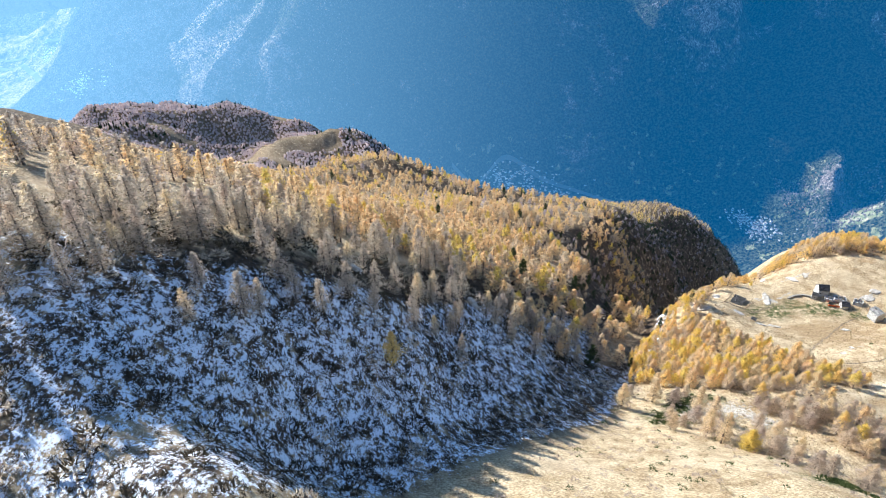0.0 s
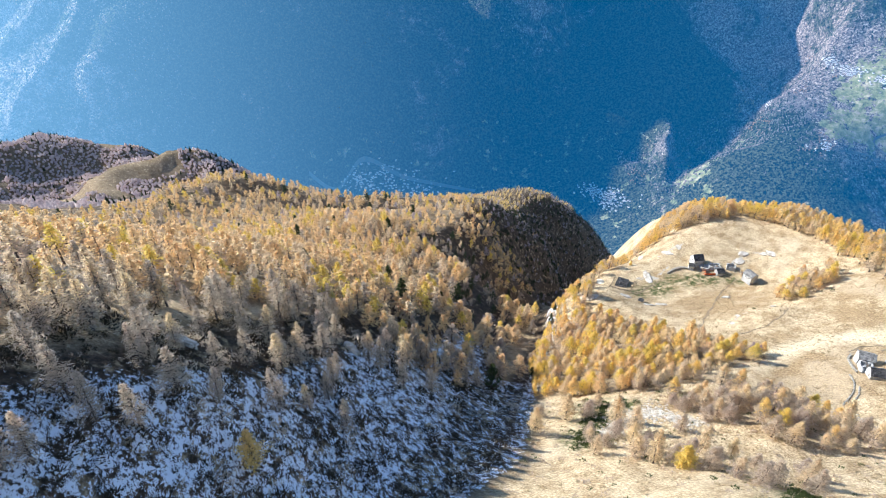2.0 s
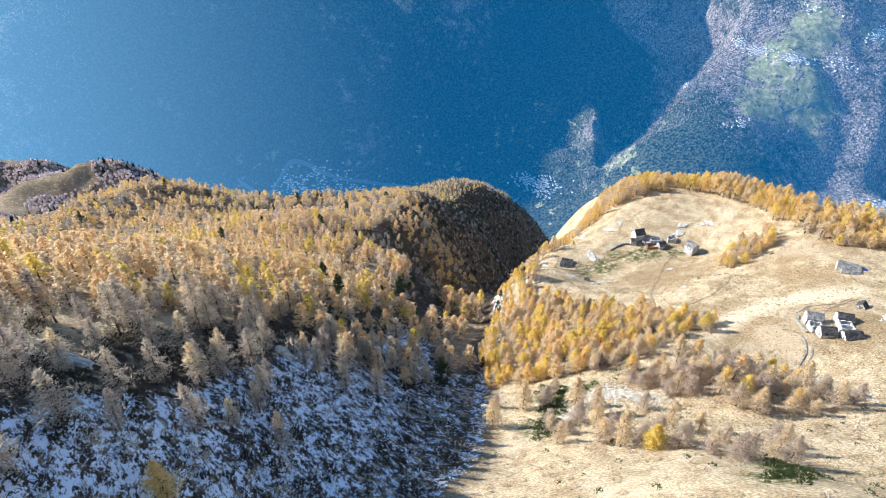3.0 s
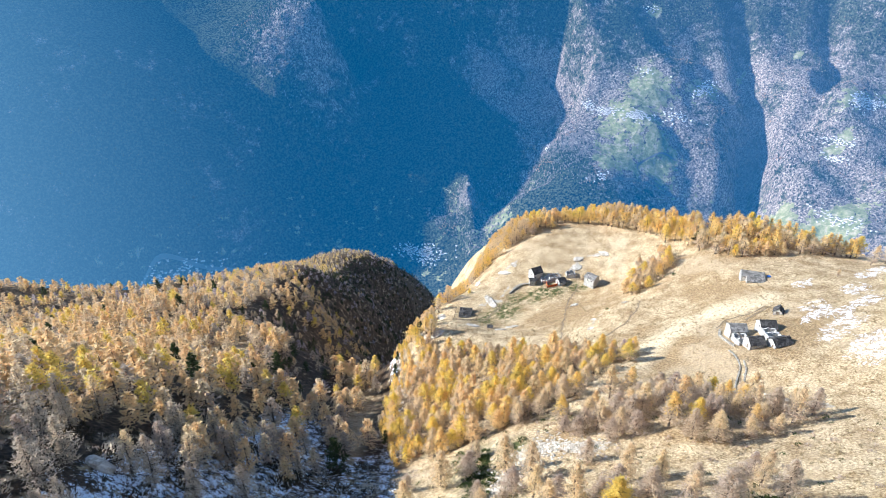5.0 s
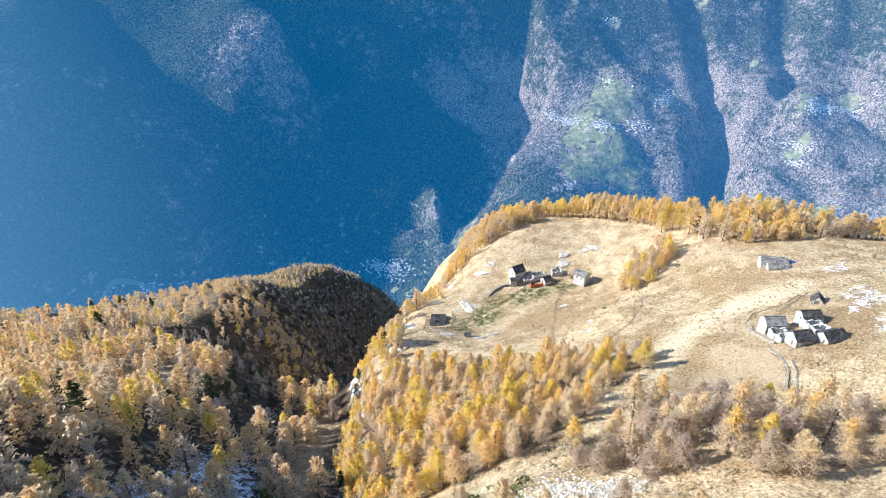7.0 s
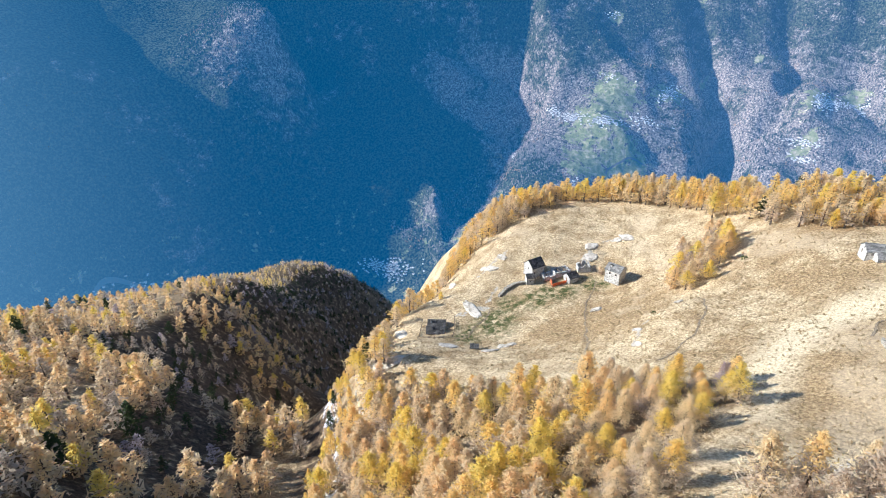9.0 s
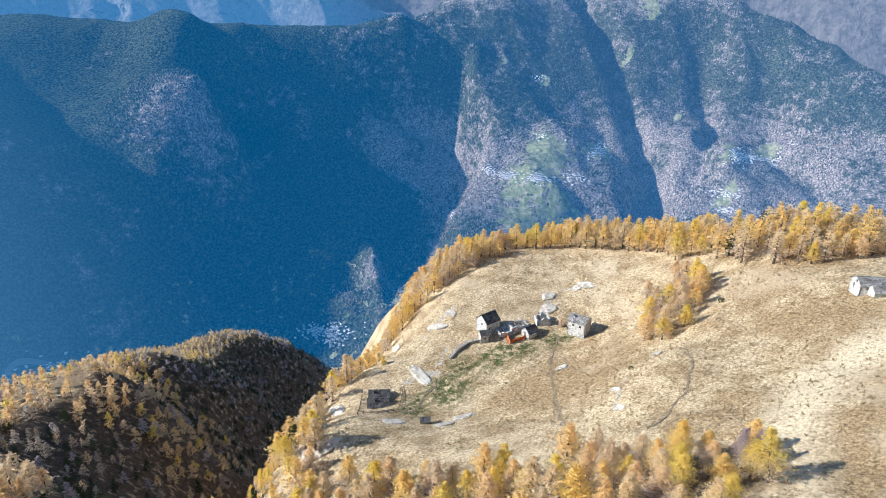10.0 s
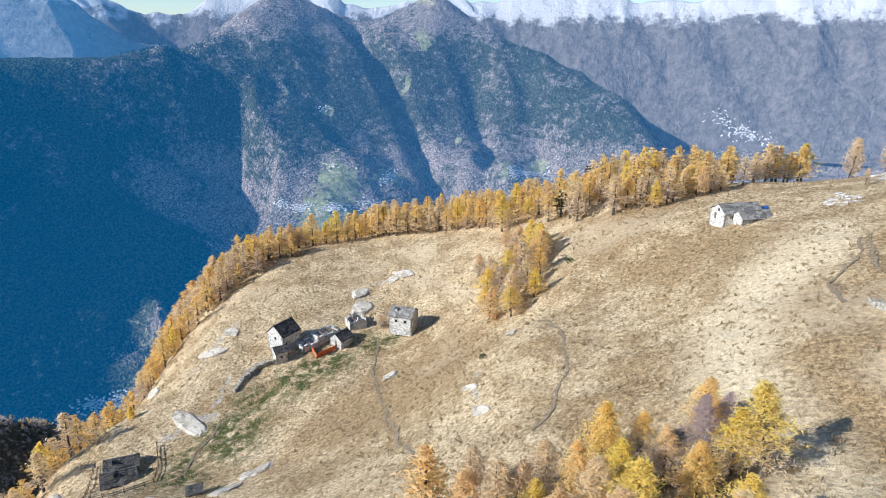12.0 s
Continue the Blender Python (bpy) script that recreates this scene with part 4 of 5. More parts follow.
woods("larch_forest", "golden autumn larch forest on the spur", forest_kinds(60, 46, 9, 0.82, 4, 4, 2.5, 2.5, 0.6, 0.35), left[~crest & ~gorge], 6, 0.9, 1.4, 1.4)
woods("bare_larch_forest", "grey-brown half-bare larches on the crest of the snowy slope", forest_kinds(70, 60, 12, 0.62, 1.4, 0.6, 0.3, 2.6, 3.4, 0.5), left[crest & ~gorge][::2], 7, 0.9, 1.5, 1.3)
FAR_FOREST = [(-150, 440), (-10, 450), (150, 470), (175, 420), (205, 470), (250, 560), (200, 640), (150, 715), (60, 690), (-20, 720), (-110, 720), (-190, 560), (-330, 480), (-330, 300), (-230, 220), (-230, 380)]
woods("far_larch_forest", "golden larch forest farther down the spur", forest_kinds(80, 26, 6, 1.35, 3, 3, 2, 2, 0.5, 0.3, 0.6), scatter(FAR_FOREST, 1350, 5.0, 9, clear), 9, 0.75, 1.15, 1.45)
KNOB = [(150, 720), (170, 600), (200, 480), (235, 490), (320, 600), (440, 700), (600, 840), (600, 960), (440, 980), (330, 900), (240, 830)]
knob = scatter(KNOB, 2600, 3.2, 10)
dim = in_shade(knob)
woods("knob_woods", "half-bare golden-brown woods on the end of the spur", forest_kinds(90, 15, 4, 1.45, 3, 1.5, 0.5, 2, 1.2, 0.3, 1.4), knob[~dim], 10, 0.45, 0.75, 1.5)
# Mostly spruce green here: the flank's shade is put into the tree colour.
woods("knob_woods", "woods on the shaded flank of the spur, mostly in spruce green to deepen the shade", forest_kinds(95, 14, 4, 1.5, 0.15, 0, 0, 0.2, 0.6, 4, 1.4), knob[dim], 15, 0.35, 0.55, 2.2)
HILL = [(-60, 800), (-20, 1000), (-60, 1330), (-250, 1450), (-400, 1590), (-640, 1720), (-780, 1690), (-920, 1500), (-820, 1200), (-640, 950), (-400, 800), (-220, 700)]
far_woods("hill_woods", "bare purple-brown woods and a few firs on the lower hill", scatter(HILL, 9000, 4.6, 11, lambda x, y: fractal(x, y, 130, 3, 14) > -0.5), 11, ground_height, lambda x, y, z: np.clip(0.02 + 0.25 * fractal(x, y, 200, 2, 15), 0.01, 0.2), SPRUCE, HAZED_CROWN, 6)

for ob in gold + fine + birch + bare + warm + bush:
    for o in (*ob.children, ob):
        bpy.data.objects.remove(o)


# ---- houses, walls and small things ----
def part(name, bm, material, parent, label=""):
    """One mesh object under a thing or a part."""
    me = bpy.data.meshes.new(name)
    bmesh.ops.recalc_face_normals(bm, faces=bm.faces)
    bm.to_mesh(me)
    bm.free()
    me.materials.append(material)
    ob = new(name, me)
    ob.parent = parent
    return tagged(ob, label)


def add_block(bm, corners):
    """A six-sided block from eight corners: four below, four above."""
    v = [bm.verts.new(c) for c in corners]
    for f in ((3, 2, 1, 0), (4, 5, 6, 7), (0, 1, 5, 4), (1, 2, 6, 5), (2, 3, 7, 6), (3, 0, 4, 7)):
        bm.faces.new([v[k] for k in f])


def add_box(bm, m, x0, x1, y0, y1, z0, z1):
    add_block(bm, [m @ Vector(c) for c in ((x0, y0, z0), (x1, y0, z0), (x1, y1, z0), (x0, y1, z0), (x0, y0, z1), (x1, y0, z1), (x1, y1, z1), (x0, y1, z1))])


def wall_mesh(m, length, thick, foot, top, openings=(), steps=6):
    """A wall along local x, its top a function of x, with openings (x0, x1, z0, z1) through it."""
    bm = bmesh.new()
    cuts = sorted({0.0, length, *np.linspace(0, length, steps + 1).round(3).tolist(), *(x for o in openings for x in o[:2])})
    for a, b in zip(cuts, cuts[1:]):
        if b - a < 1e-3:
            continue
        ta, tb = top(a), top(b)
        bands = [(foot, foot, ta, tb)]
        for x0, x1, z0, z1 in openings:
            if a >= x0 - 1e-6 and b <= x1 + 1e-6:
                bands = [(foot, foot, z0, z0), (z1, z1, ta, tb)] if z0 > foot + 0.01 else [(z1, z1, ta, tb)]
        for za, zb, ya, yb in bands:
            add_block(bm, [m @ Vector(c) for c in ((a, 0, za), (b, 0, zb), (b, thick, zb), (a, thick, za), (a, 0, ya), (b, 0, yb), (b, thick, yb), (a, thick, ya))])
    bmesh.ops.remove_doubles(bm, verts=bm.verts, dist=0.002)
    return bm


def slab_roof(rng, length, run, rise, lift, rows=6):
    """One slope of a roof of overlapping uneven stone slabs; local: ridge along x at y = 0, eave at y = run."""
    bm = bmesh.new()
    n = max(4, int(length / 0.75))
    for r in range(rows):
        y0, y1 = run * r / rows - 0.04, run * (r + 1) / rows + 0.14
        cuts = np.linspace(-length / 2, length / 2, n + 1)
        cuts[1:-1] += rng.uniform(-0.2, 0.2, n - 1)
        for a, b in zip(cuts, cuts[1:]):
            e = rng.uniform(-0.03, 0.07)
            za, zb = lift - rise * y0 / run + 0.03 + e * 0.3, lift - rise * y1 / run + 0.10 + e
            yb = y1 + rng.uniform(-0.08, 0.1)
            add_block(bm, [Vector(c) for c in ((a + 0.01, y0, za - 0.09), (b - 0.01, y0, za - 0.09), (b - 0.01, yb, zb - 0.09), (a + 0.01, yb, zb - 0.09), (a + 0.01, y0, za), (b - 0.01, y0, za), (b - 0.01, yb, zb), (a + 0.01, yb, zb))])
    return bm


def stone_house(label, x, y, yaw, length, width, wall, rise, seed, roof=None, base=None, gable=(), front=(), chimney=None, name="stone_hut", sag=0.0):
    """A gabled stone hut: ridge along local x, gable wall 0 at its -x end, front wall at its -y side."""
    rng = np.random.default_rng(seed)
    z = float(ground_height(x, y)) if base is None else base
    root = new(name)
    root.matrix_world = pose(x, y, z, 0, 0, yaw)
    t, foot = 0.45, -2.6
    hl, hw = length / 2, width / 2
    slope = lambda s: wall + rise * (1 - abs(s - hw) / hw)
    rough = lambda s: wall + 0.05 * math.sin(9 * s + seed)
    part("front_wall", wall_mesh(pose(-hl, -hw, 0), length, t, foot, rough, front), WALL_STONE, root)
    part("back_wall", wall_mesh(pose(-hl, hw - t, 0), length, t, foot, rough), WALL_STONE, root)
    part("gable_wall", wall_mesh(pose(-hl + t, -hw, 0, 0, 0, 90), width, t, foot, slope, gable, 8), WALL_STONE, root)
    part("gable_wall", wall_mesh(pose(hl, -hw, 0, 0, 0, 90), width, t, foot, slope, (), 8), WALL_STONE, root)
    for k, (turn, tag) in enumerate(((180, "shaded slope of thin overlapping stone slabs"), (0, "sunlit slope of thin overlapping stone slabs"))):
        ob = part("roof_slope", slab_roof(rng, length + 0.5, hw + 0.35, rise * (hw + 0.35) / hw, wall + rise + 0.12), roof or SLAB, root, tag)
        ob.matrix_local = pose(0, 0, 0, 0, 0, turn)
    bm = bmesh.new()
    for a in np.arange(-hl - 0.2, hl + 0.1, 0.62):
        add_box(bm, pose(a, 0, wall + rise + 0.14 + rng.uniform(-0.03, 0.04), 0, rng.uniform(-4, 4), rng.uniform(-6, 6)), 0, 0.56, -0.22, 0.22, -0.05, 0.07)
    part("ridge_cap", bm, roof or SLAB, root)
    for (x0, x1, z0, z1), m, kind in [(o, pose(-hl, -hw, 0), o[2] <= 0.1) for o in front] + [(o, pose(-hl + t, -hw, 0, 0, 0, 90), o[2] <= 0.1) for o in gable]:
        # A window's near-black panel stands in for the shade inside the hut.
        bm = bmesh.new()
        add_box(bm, m, x0, x1, t * 0.6, t * 0.7, max(z0, -0.3), z1)
        ob = part("door" if kind else "window", bm, TIMBER if kind else UNLIT_PANEL, root, "old plank door" if kind else "unglazed window filled by a near-black panel for its unlit inside")
        bm = bmesh.new()
        add_box(bm, m, x0 - 0.15, x1 + 0.15, -0.03, t * 0.5, z1, z1 + 0.16)
        part("lintel", bm, TIMBER, ob)
    if chimney:
        bm = bmesh.new()
        cx, cy = chimney
        add_box(bm, pose(cx, cy, wall + rise * (1 - abs(cy) / hw)), -0.3, 0.3, -0.3, 0.3, -0.2, 0.9)
        ob = part("chimney", bm, WALL_STONE, root)
        bm = bmesh.new()
        add_box(bm, pose(cx, cy, wall + rise * (1 - abs(cy) / hw) + 0.9), -0.42, 0.42, -0.42, 0.42, 0.0, 0.1)
        part("cap_slab", bm, SLAB, ob)
    return tagged(root, label, "hut", "stone huts on the mountain pasture")


def ruin(label, x, y, yaw, length, width, high, seed, beams=0, front=(), low=0.5):
    """Roofless stone walls with broken tops, rubble inside and fallen beams."""
    rng = np.random.default_rng(seed)
    root = new("ruined_hut")
    root.matrix_world = pose(x, y, float(ground_height(x, y)), 0, 0, yaw)
    hl, hw, t = length / 2, width / 2, 0.5
    for m, n, f in ((pose(-hl, -hw, 0), length, front), (pose(-hl, hw - t, 0), length, ()), (pose(-hl + t, -hw, 0, 0, 0, 90), width, ()), (pose(hl, -hw, 0, 0, 0, 90), width, ())):
        jag = rng.uniform(low, 1.0, 9) * high
        part("broken_wall", wall_mesh(m, n, t, -2.0, lambda s, j=jag, w=n: float(np.interp(s, np.linspace(0, w, 9), j)), f, 10), WALL_STONE, root)
    bm = bmesh.new()
    for _ in range(26):
        s = rng.uniform(0.18, 0.55)
        add_box(bm, pose(rng.uniform(-hl + 0.6, hl - 0.6), rng.uniform(-hw + 0.6, hw - 0.6), rng.uniform(-0.1, 0.5), *rng.uniform(-40, 40, 3)), -s, s, -s * 0.7, s * 0.7, -s * 0.4, s * 0.4)
    part("rubble", bm, WALL_STONE, root)
    for _ in range(beams):
        bm = bmesh.new()
        add_box(bm, pose(rng.uniform(-hl * 0.6, hl * 0.6), 0, rng.uniform(0.5, 0.9) * high, rng.uniform(-18, 18), 0, rng.uniform(-14, 14)), -0.1, 0.1, -hw - 0.2, hw + 0.2, -0.1, 0.1)
        part("roof_beam", bm, TIMBER, root, "weathered fallen roof beam")
    return tagged(root, label, "ruin", "stone huts on the mountain pasture")


def dry_wall(label, line, high, wide, seed):
    """A dry stone wall that follows the ground: each stone a block of its own shape."""
    rng = np.random.default_rng(seed)
    root = new("dry_stone_wall")
    x0, y0 = line[0]
    root.location = (x0, y0, float(ground_height(x0, y0)))
    base = Vector(root.location)
    for (ax, ay), (bx, by) in zip(line, line[1:]):
        n = int(math.hypot(bx - ax, by - ay) / 0.75)
        yaw = math.degrees(math.atan2(by - ay, bx - ax))
        for k in range(n):
            px, py = ax + (bx - ax) * k / n, ay + (by - ay) * k / n
            bm = bmesh.new()
            for level in range(2):
                s = rng.uniform(0.75, 1.2)
                add_box(bm, pose(px, py, float(ground_height(px, py)) + level * high * 0.5, *rng.uniform(-9, 9, 2), yaw + rng.uniform(-14, 14)), -0.42 * s, 0.42 * s, -wide * s / 2, wide * s / 2, -0.3 if not level else 0, high * 0.52 * s)
            for v in bm.verts:
                v.co -= base
            part("stone", bm, FIELD_STONE, root)
    return tagged(root, label, "wall")


def fence(label, line, material, netting=False, high=1.1):
    """Timber posts and rails, or orange netting on stakes, along a line."""
    root = new("safety_fence" if netting else "timber_fence")
    x0, y0 = line[0]
    base = Vector((x0, y0, float(ground_height(x0, y0))))
    root.location = base
    posts = []
    for (ax, ay), (bx, by) in zip(line, line[1:]):
        n = max(1, int(round(math.hypot(bx - ax, by - ay) / 1.9)))
        posts += [(ax + (bx - ax) * k / n, ay + (by - ay) * k / n) for k in range(n)]
    posts.append(line[-1])
    spots = [Vector((px, py, float(ground_height(px, py)))) - base for px, py in posts]
    for p in spots:
        bm = bmesh.new()
        add_box(bm, Matrix.Translation(p), -0.08, 0.08, -0.08, 0.08, -0.5, high + 0.1)
        part("post", bm, TIMBER, root)
    for a, b in zip(spots, spots[1:]):
        side = Vector((a.y - b.y, b.x - a.x, 0)).normalized() * 0.03
        for z0, z1 in ([(0.0, high)] if netting else [(0.35, 0.49), (0.85, 0.99)]):
            bm = bmesh.new()
            up0, up1 = Vector((0, 0, z0)), Vector((0, 0, z1))
            add_block(bm, [a + up0 - side, b + up0 - side, b + up0 + side, a + up0 + side, a + up1 - side, b + up1 - side, b + up1 + side, a + up1 + side])
            part("netting" if netting else "rail", bm, material, root)
    return tagged(root, label, "fence")


def boulder(label, x, y, sx, sy, sz, yaw, seed, sink=0.5):
    """A weathered block of rock, half sunk in the turf."""
    bm = bmesh.new()
    bmesh.ops.create_icosphere(bm, subdivisions=3, radius=1.0)
    for v in bm.verts:
        c = v.co.copy()
        d = 1 + 0.35 * noise.noise(c * 1.3 + Vector((seed, 0, 0))) + 0.16 * noise.noise(c * 3.1 + Vector((0, seed, 0)))
        flat = max(-0.6, min(0.62, c.z * d))
        v.co = Vector((c.x * d * sx, c.y * d * sy, flat * sz + 0.12 * sz * noise.noise(c * 5.0)))
    me = bpy.data.meshes.new("boulder")
    bm.to_mesh(me)
    bm.free()
    me.materials.append(BOULDER)
    ob = new("boulder", me)
    gx = float(ground_height(x + 2, y) - ground_height(x - 2, y)) / 4
    gy = float(ground_height(x, y + 2) - ground_height(x, y - 2)) / 4
    tilt = Vector((-gx, -gy, 1)).to_track_quat("Z", "Y").to_matrix().to_4x4()
    ob.matrix_world = Matrix.Translation((x, y, float(ground_height(x, y)) + sz * (0.4 - sink))) @ tilt @ pose(0, 0, 0, 0, 0, yaw)
    return tagged(ob, label, "rock", "rocks in the pasture")


# the hamlet with the tall house
stone_house("tall grey stone house with a steep dark slab roof", 239.2, 301.5, -5, 6.2, 5.6, 4.6, 2.4, 1, gable=[(2.3, 3.1, 3.0, 3.9)], front=[(1.0, 1.8, 1.6, 2.5)])
stone_house("small stone annexe standing against the tall house", 234.2, 298.6, -30, 3.2, 3.2, 3.0, 0.8, 2, front=[(1.2, 1.8, 1.0, 1.7)], roof=SLAB)
ruin("roofless rubble-filled stone ruin beside the tall house", 241.5, 295.6, -20, 5.0, 3.8, 1.9, 3, beams=1)
ruin("ruined stone walls with bare fallen roof beams", 247.3, 294.2, -18, 7.0, 4.2, 2.0, 4, beams=5, low=0.6)
stone_house("small stone hut with a dark slab roof behind orange netting", 247.4, 288.6, -8, 4.4, 4.2, 2.0, 1.5, 5, gable=[(1.7, 2.5, 0.0, 1.7)])
ruin("pale half-collapsed stone ruin beside a bare bush", 256.0, 289.8, -35, 5.2, 4.4, 3.2, 6, beams=2, low=0.35)
stone_house("restored stone hut with a pale slab roof and two windows", 257.6, 275.0, -79, 6.4, 5.4, 3.0, 1.5, 7, base=151.2, roof=PALE_SLAB, front=[(1.6, 2.4, 1.0, 1.8), (4.2, 5.0, 1.0, 1.8)], gable=[(2.2, 3.0, 0.0, 1.9)], chimney=(-1.5, -1.3))
fence("sagging orange safety netting on stakes round a hole", [(241.5, 294.6), (238.4, 290.0), (244.8, 288.4)], ORANGE, True, 1.3)
dry_wall("low retaining wall of pale stone slabs below the houses", [(219.5, 300.5), (224, 301.6), (228.5, 301.6), (232.0, 299.6), (235.6, 296.6)], 1.1, 1.2, 3)
# the twin huts by the gorge
stone_house("twin stone hut with a dark grey slab roof, upper half", 190.3, 302.9, -41, 6.4, 4.0, 1.3, 1.5, 11, chimney=(-2.0, -0.8), front=[(4.6, 5.2, 0.3, 0.9)])
stone_house("twin stone hut with a dark grey slab roof, lower half", 187.5, 300.0, -38, 6.4, 4.2, 0.9, 1.5, 12, chimney=(-1.2, -0.8), front=[(2.4, 3.1, -0.4, 0.7)])
fence("weathered timber rail fence round the twin huts", [(188.4, 309.5), (184.0, 304.6), (179.7, 299.5), (177.8, 297.6), (181.2, 292.2), (188.9, 291.4), (193.5, 296.0), (198.0, 302.0)], TIMBER)
stone_house("tiny dark shed dug into the slope", 187.6, 277.8, -42, 2.6, 2.0, 1.0, 0.4, 13, name="stone_shed")
# the cluster in the hollow
stone_house("stone hut with a paler slab roof", 222.6, 171.4, -36, 6.2, 5.0, 2.4, 1.5, 21, roof=PALE_SLAB, base=194.2)
stone_house("stone hut with a very dark slab roof", 231.3, 165.0, -37, 5.8, 5.2, 2.6, 1.8, 22, base=195.8, gable=[(1.8, 2.6, 1.6, 2.4)])
stone_house("stone hut with a dark slab roof and pale gable", 216.6, 160.9, -27, 5.8, 4.8, 2.4, 1.8, 23, base=197.0, gable=[(1.4, 2.2, 0.0, 1.7)])
stone_house("low stone hut with a torn dark slab roof", 222.8, 155.2, -20, 7.0, 4.8, 2.0, 1.6, 24, base=198.2, gable=[(1.2, 2.0, 0.0, 1.6)])
ruin("roofless stone walls between the huts", 219.2, 167.6, -34, 5.0, 3.6, 2.2, 25, beams=1)
ruin("roofless stone pen beside the huts", 216.4, 164.9, -30, 4.0, 3.2, 2.0, 26)
ruin("roofless stone chamber with thick walls", 228.3, 162.0, -36, 5.2, 3.0, 2.3, 27, low=0.7)
ruin("roofless stone chamber with thick walls", 225.9, 159.2, -33, 5.2, 3.0, 2.2, 28, low=0.7)
stone_house("tiny stone shelter with a dark gable", 248.2, 169.6, 22, 3.4, 3.2, 1.3, 1.7, 29, gable=[(0.9, 2.3, 0.0, 1.5)])
dry_wall("dry stone wall along the sunken lane", [(209, 165), (206.5, 160.5), (202.5, 156.6), (196, 153.6), (190, 150.5), (185, 147.5)], 0.4, 0.45, 31)
dry_wall("dry stone wall along the sunken lane", [(205.8, 157.6), (203, 154.8), (197.5, 151.8), (192, 149), (187.5, 146.6)], 0.35, 0.45, 32)
dry_wall("low dry stone wall round the hut cluster", [(213, 166), (215.5, 170.5), (219.5, 175.8), (224, 178.5)], 0.8, 0.7, 33)
# the long hut on top
stone_house("long stone hut with a pale slab roof", 277.4, 198.0, -50, 9.6, 5.2, 1.9, 1.5, 41, roof=PALE_SLAB, gable=[(2.0, 2.7, 1.9, 2.7), (2.9, 3.7, 0.0, 1.5)])
stone_house("lower stone annexe with a pale slab roof", 274.6, 194.6, -50, 7.4, 3.6, 1.1, 1.1, 42, roof=PALE_SLAB)
bm = bmesh.new()
add_box(bm, Matrix.Identity(4), -0.9, 0.9, -0.5, 0.5, 0, 0.9)
bmesh.ops.bevel(bm, geom=list(bm.edges), offset=0.25, segments=2, affect="EDGES")
tarp = part("tarpaulin", bm, TARP, None)
tarp.matrix_world = pose(281.6, 192.4, float(ground_height(281.6, 192.4)) - 0.1, 0, 0, -50)
tagged(tarp, "crumpled blue tarpaulin over a heap beside the hut", "tarpaulin")

ROCKS = [(206, 300.6, 5.5, 1.8, 1.4, -25), (199, 272.5, 2.2, 1.5, 1.0, 10), (196.5, 274, 1.6, 1.2, 0.9, 60), (190, 272.5, 2.8, 1.6, 1.0, 30), (209.7, 230.7, 2.0, 1.3, 0.8, 50), (235, 265.3, 2.3, 1.2, 1.0, -10), (229.6, 318, 3.4, 1.6, 1.6, 35),
         (238, 319.6, 2.0, 1.4, 1.2, 0), (283.4, 290.3, 3.2, 1.8, 1.4, 20), (280, 292.4, 2.0, 1.4, 1.0, 70), (270, 297.6, 2.6, 2.0, 1.6, 15), (264, 293, 3.4, 2.2, 1.8, 40), (239.7, 236.9, 1.6, 1.1, 0.8, 5), (218, 236.6, 1.5, 1.0, 0.7, 80)]
EDGE_ROCKS = [(180, 283, 3.0, 2.0, 1.2, 40), (165, 298, 4.0, 2.0, 2.0, 60), (157, 284, 4.0, 2.2, 2.2, 70), (150, 270, 3.5, 2.0, 1.8, 60), (216, 326, 2.6, 1.6, 1.4, 30), (178, 309, 3.0, 2.0, 1.5, 45), (12, 190, 3, 2, 2, 20), (-30, 160, 3.5, 2.2, 2.4, 40)]
for k, (x, y, sx, sy, sz, yaw) in enumerate(ROCKS + EDGE_ROCKS):
    boulder(("pale granite outcrop in the dry grass", "weathered grey boulder half sunk in turf")[k % 2], x, y, 1.25 * sx, 1.15 * sy, 0.7 * sz, yaw, k * 3.7)


# ---- undergrowth ----
def sprig_pieces(seed, count, high, wide, size, mat, thick=0.2, up=0.8):
    """A tuft or bush: thin blades that spring from one foot."""
    rng = np.random.default_rng(seed)
    a, r = rng.uniform(0, 2 * np.pi, count), wide * np.sqrt(rng.random(count))
    c = np.stack([r * np.cos(a), r * np.sin(a), high * rng.uniform(0, 1, count) * (1.15 - r / wide)], -1)
    way = np.stack([np.cos(a), np.sin(a), 0 * a + up * 2], -1) * 0.5 + rng.normal(0, 0.4, (count, 3))
    way /= np.linalg.norm(way, axis=1)[:, None]
    flat = np.cross(way, rng.normal(0, 1, (count, 3)))
    flat /= np.linalg.norm(flat, axis=1)[:, None]
    w = (size * rng.uniform(0.6, 1.3, count))[:, None]
    v = np.stack([c - way * w * 0.4 - flat * w * thick, c - way * w * 0.4 + flat * w * thick, c + way * w * 0.6], 1).reshape(-1, 3)
    return [(v, np.arange(len(v)).reshape(-1, 3), mat)]


def along(line, wide, count, seed):
    rng = np.random.default_rng(seed)
    k = rng.integers(0, len(line) - 1, count)
    p, t = np.array(line, float), rng.random((count, 1))
    return p[k] * (1 - t) + p[k + 1] * t + rng.normal(0, wide, (count, 2))


tufts = [(sprig_pieces(200 + k, 7, 0.28, 0.4, 0.55, GRASS, 0.16, 1.2), 1) for k in range(5)]
MEADOW = [(95, 128), (130, 85), (200, 110), (300, 140), (340, 190), (330, 250), (318, 320), (270, 345), (215, 335), (160, 295), (150, 275), (170, 240), (195, 196), (140, 190), (95, 200)]
woods("grass_tussocks", "dry straw-coloured grass tussocks over the pasture", tufts, scatter(MEADOW, 16000, 0.0, 20), 20, 0.6, 1.5)
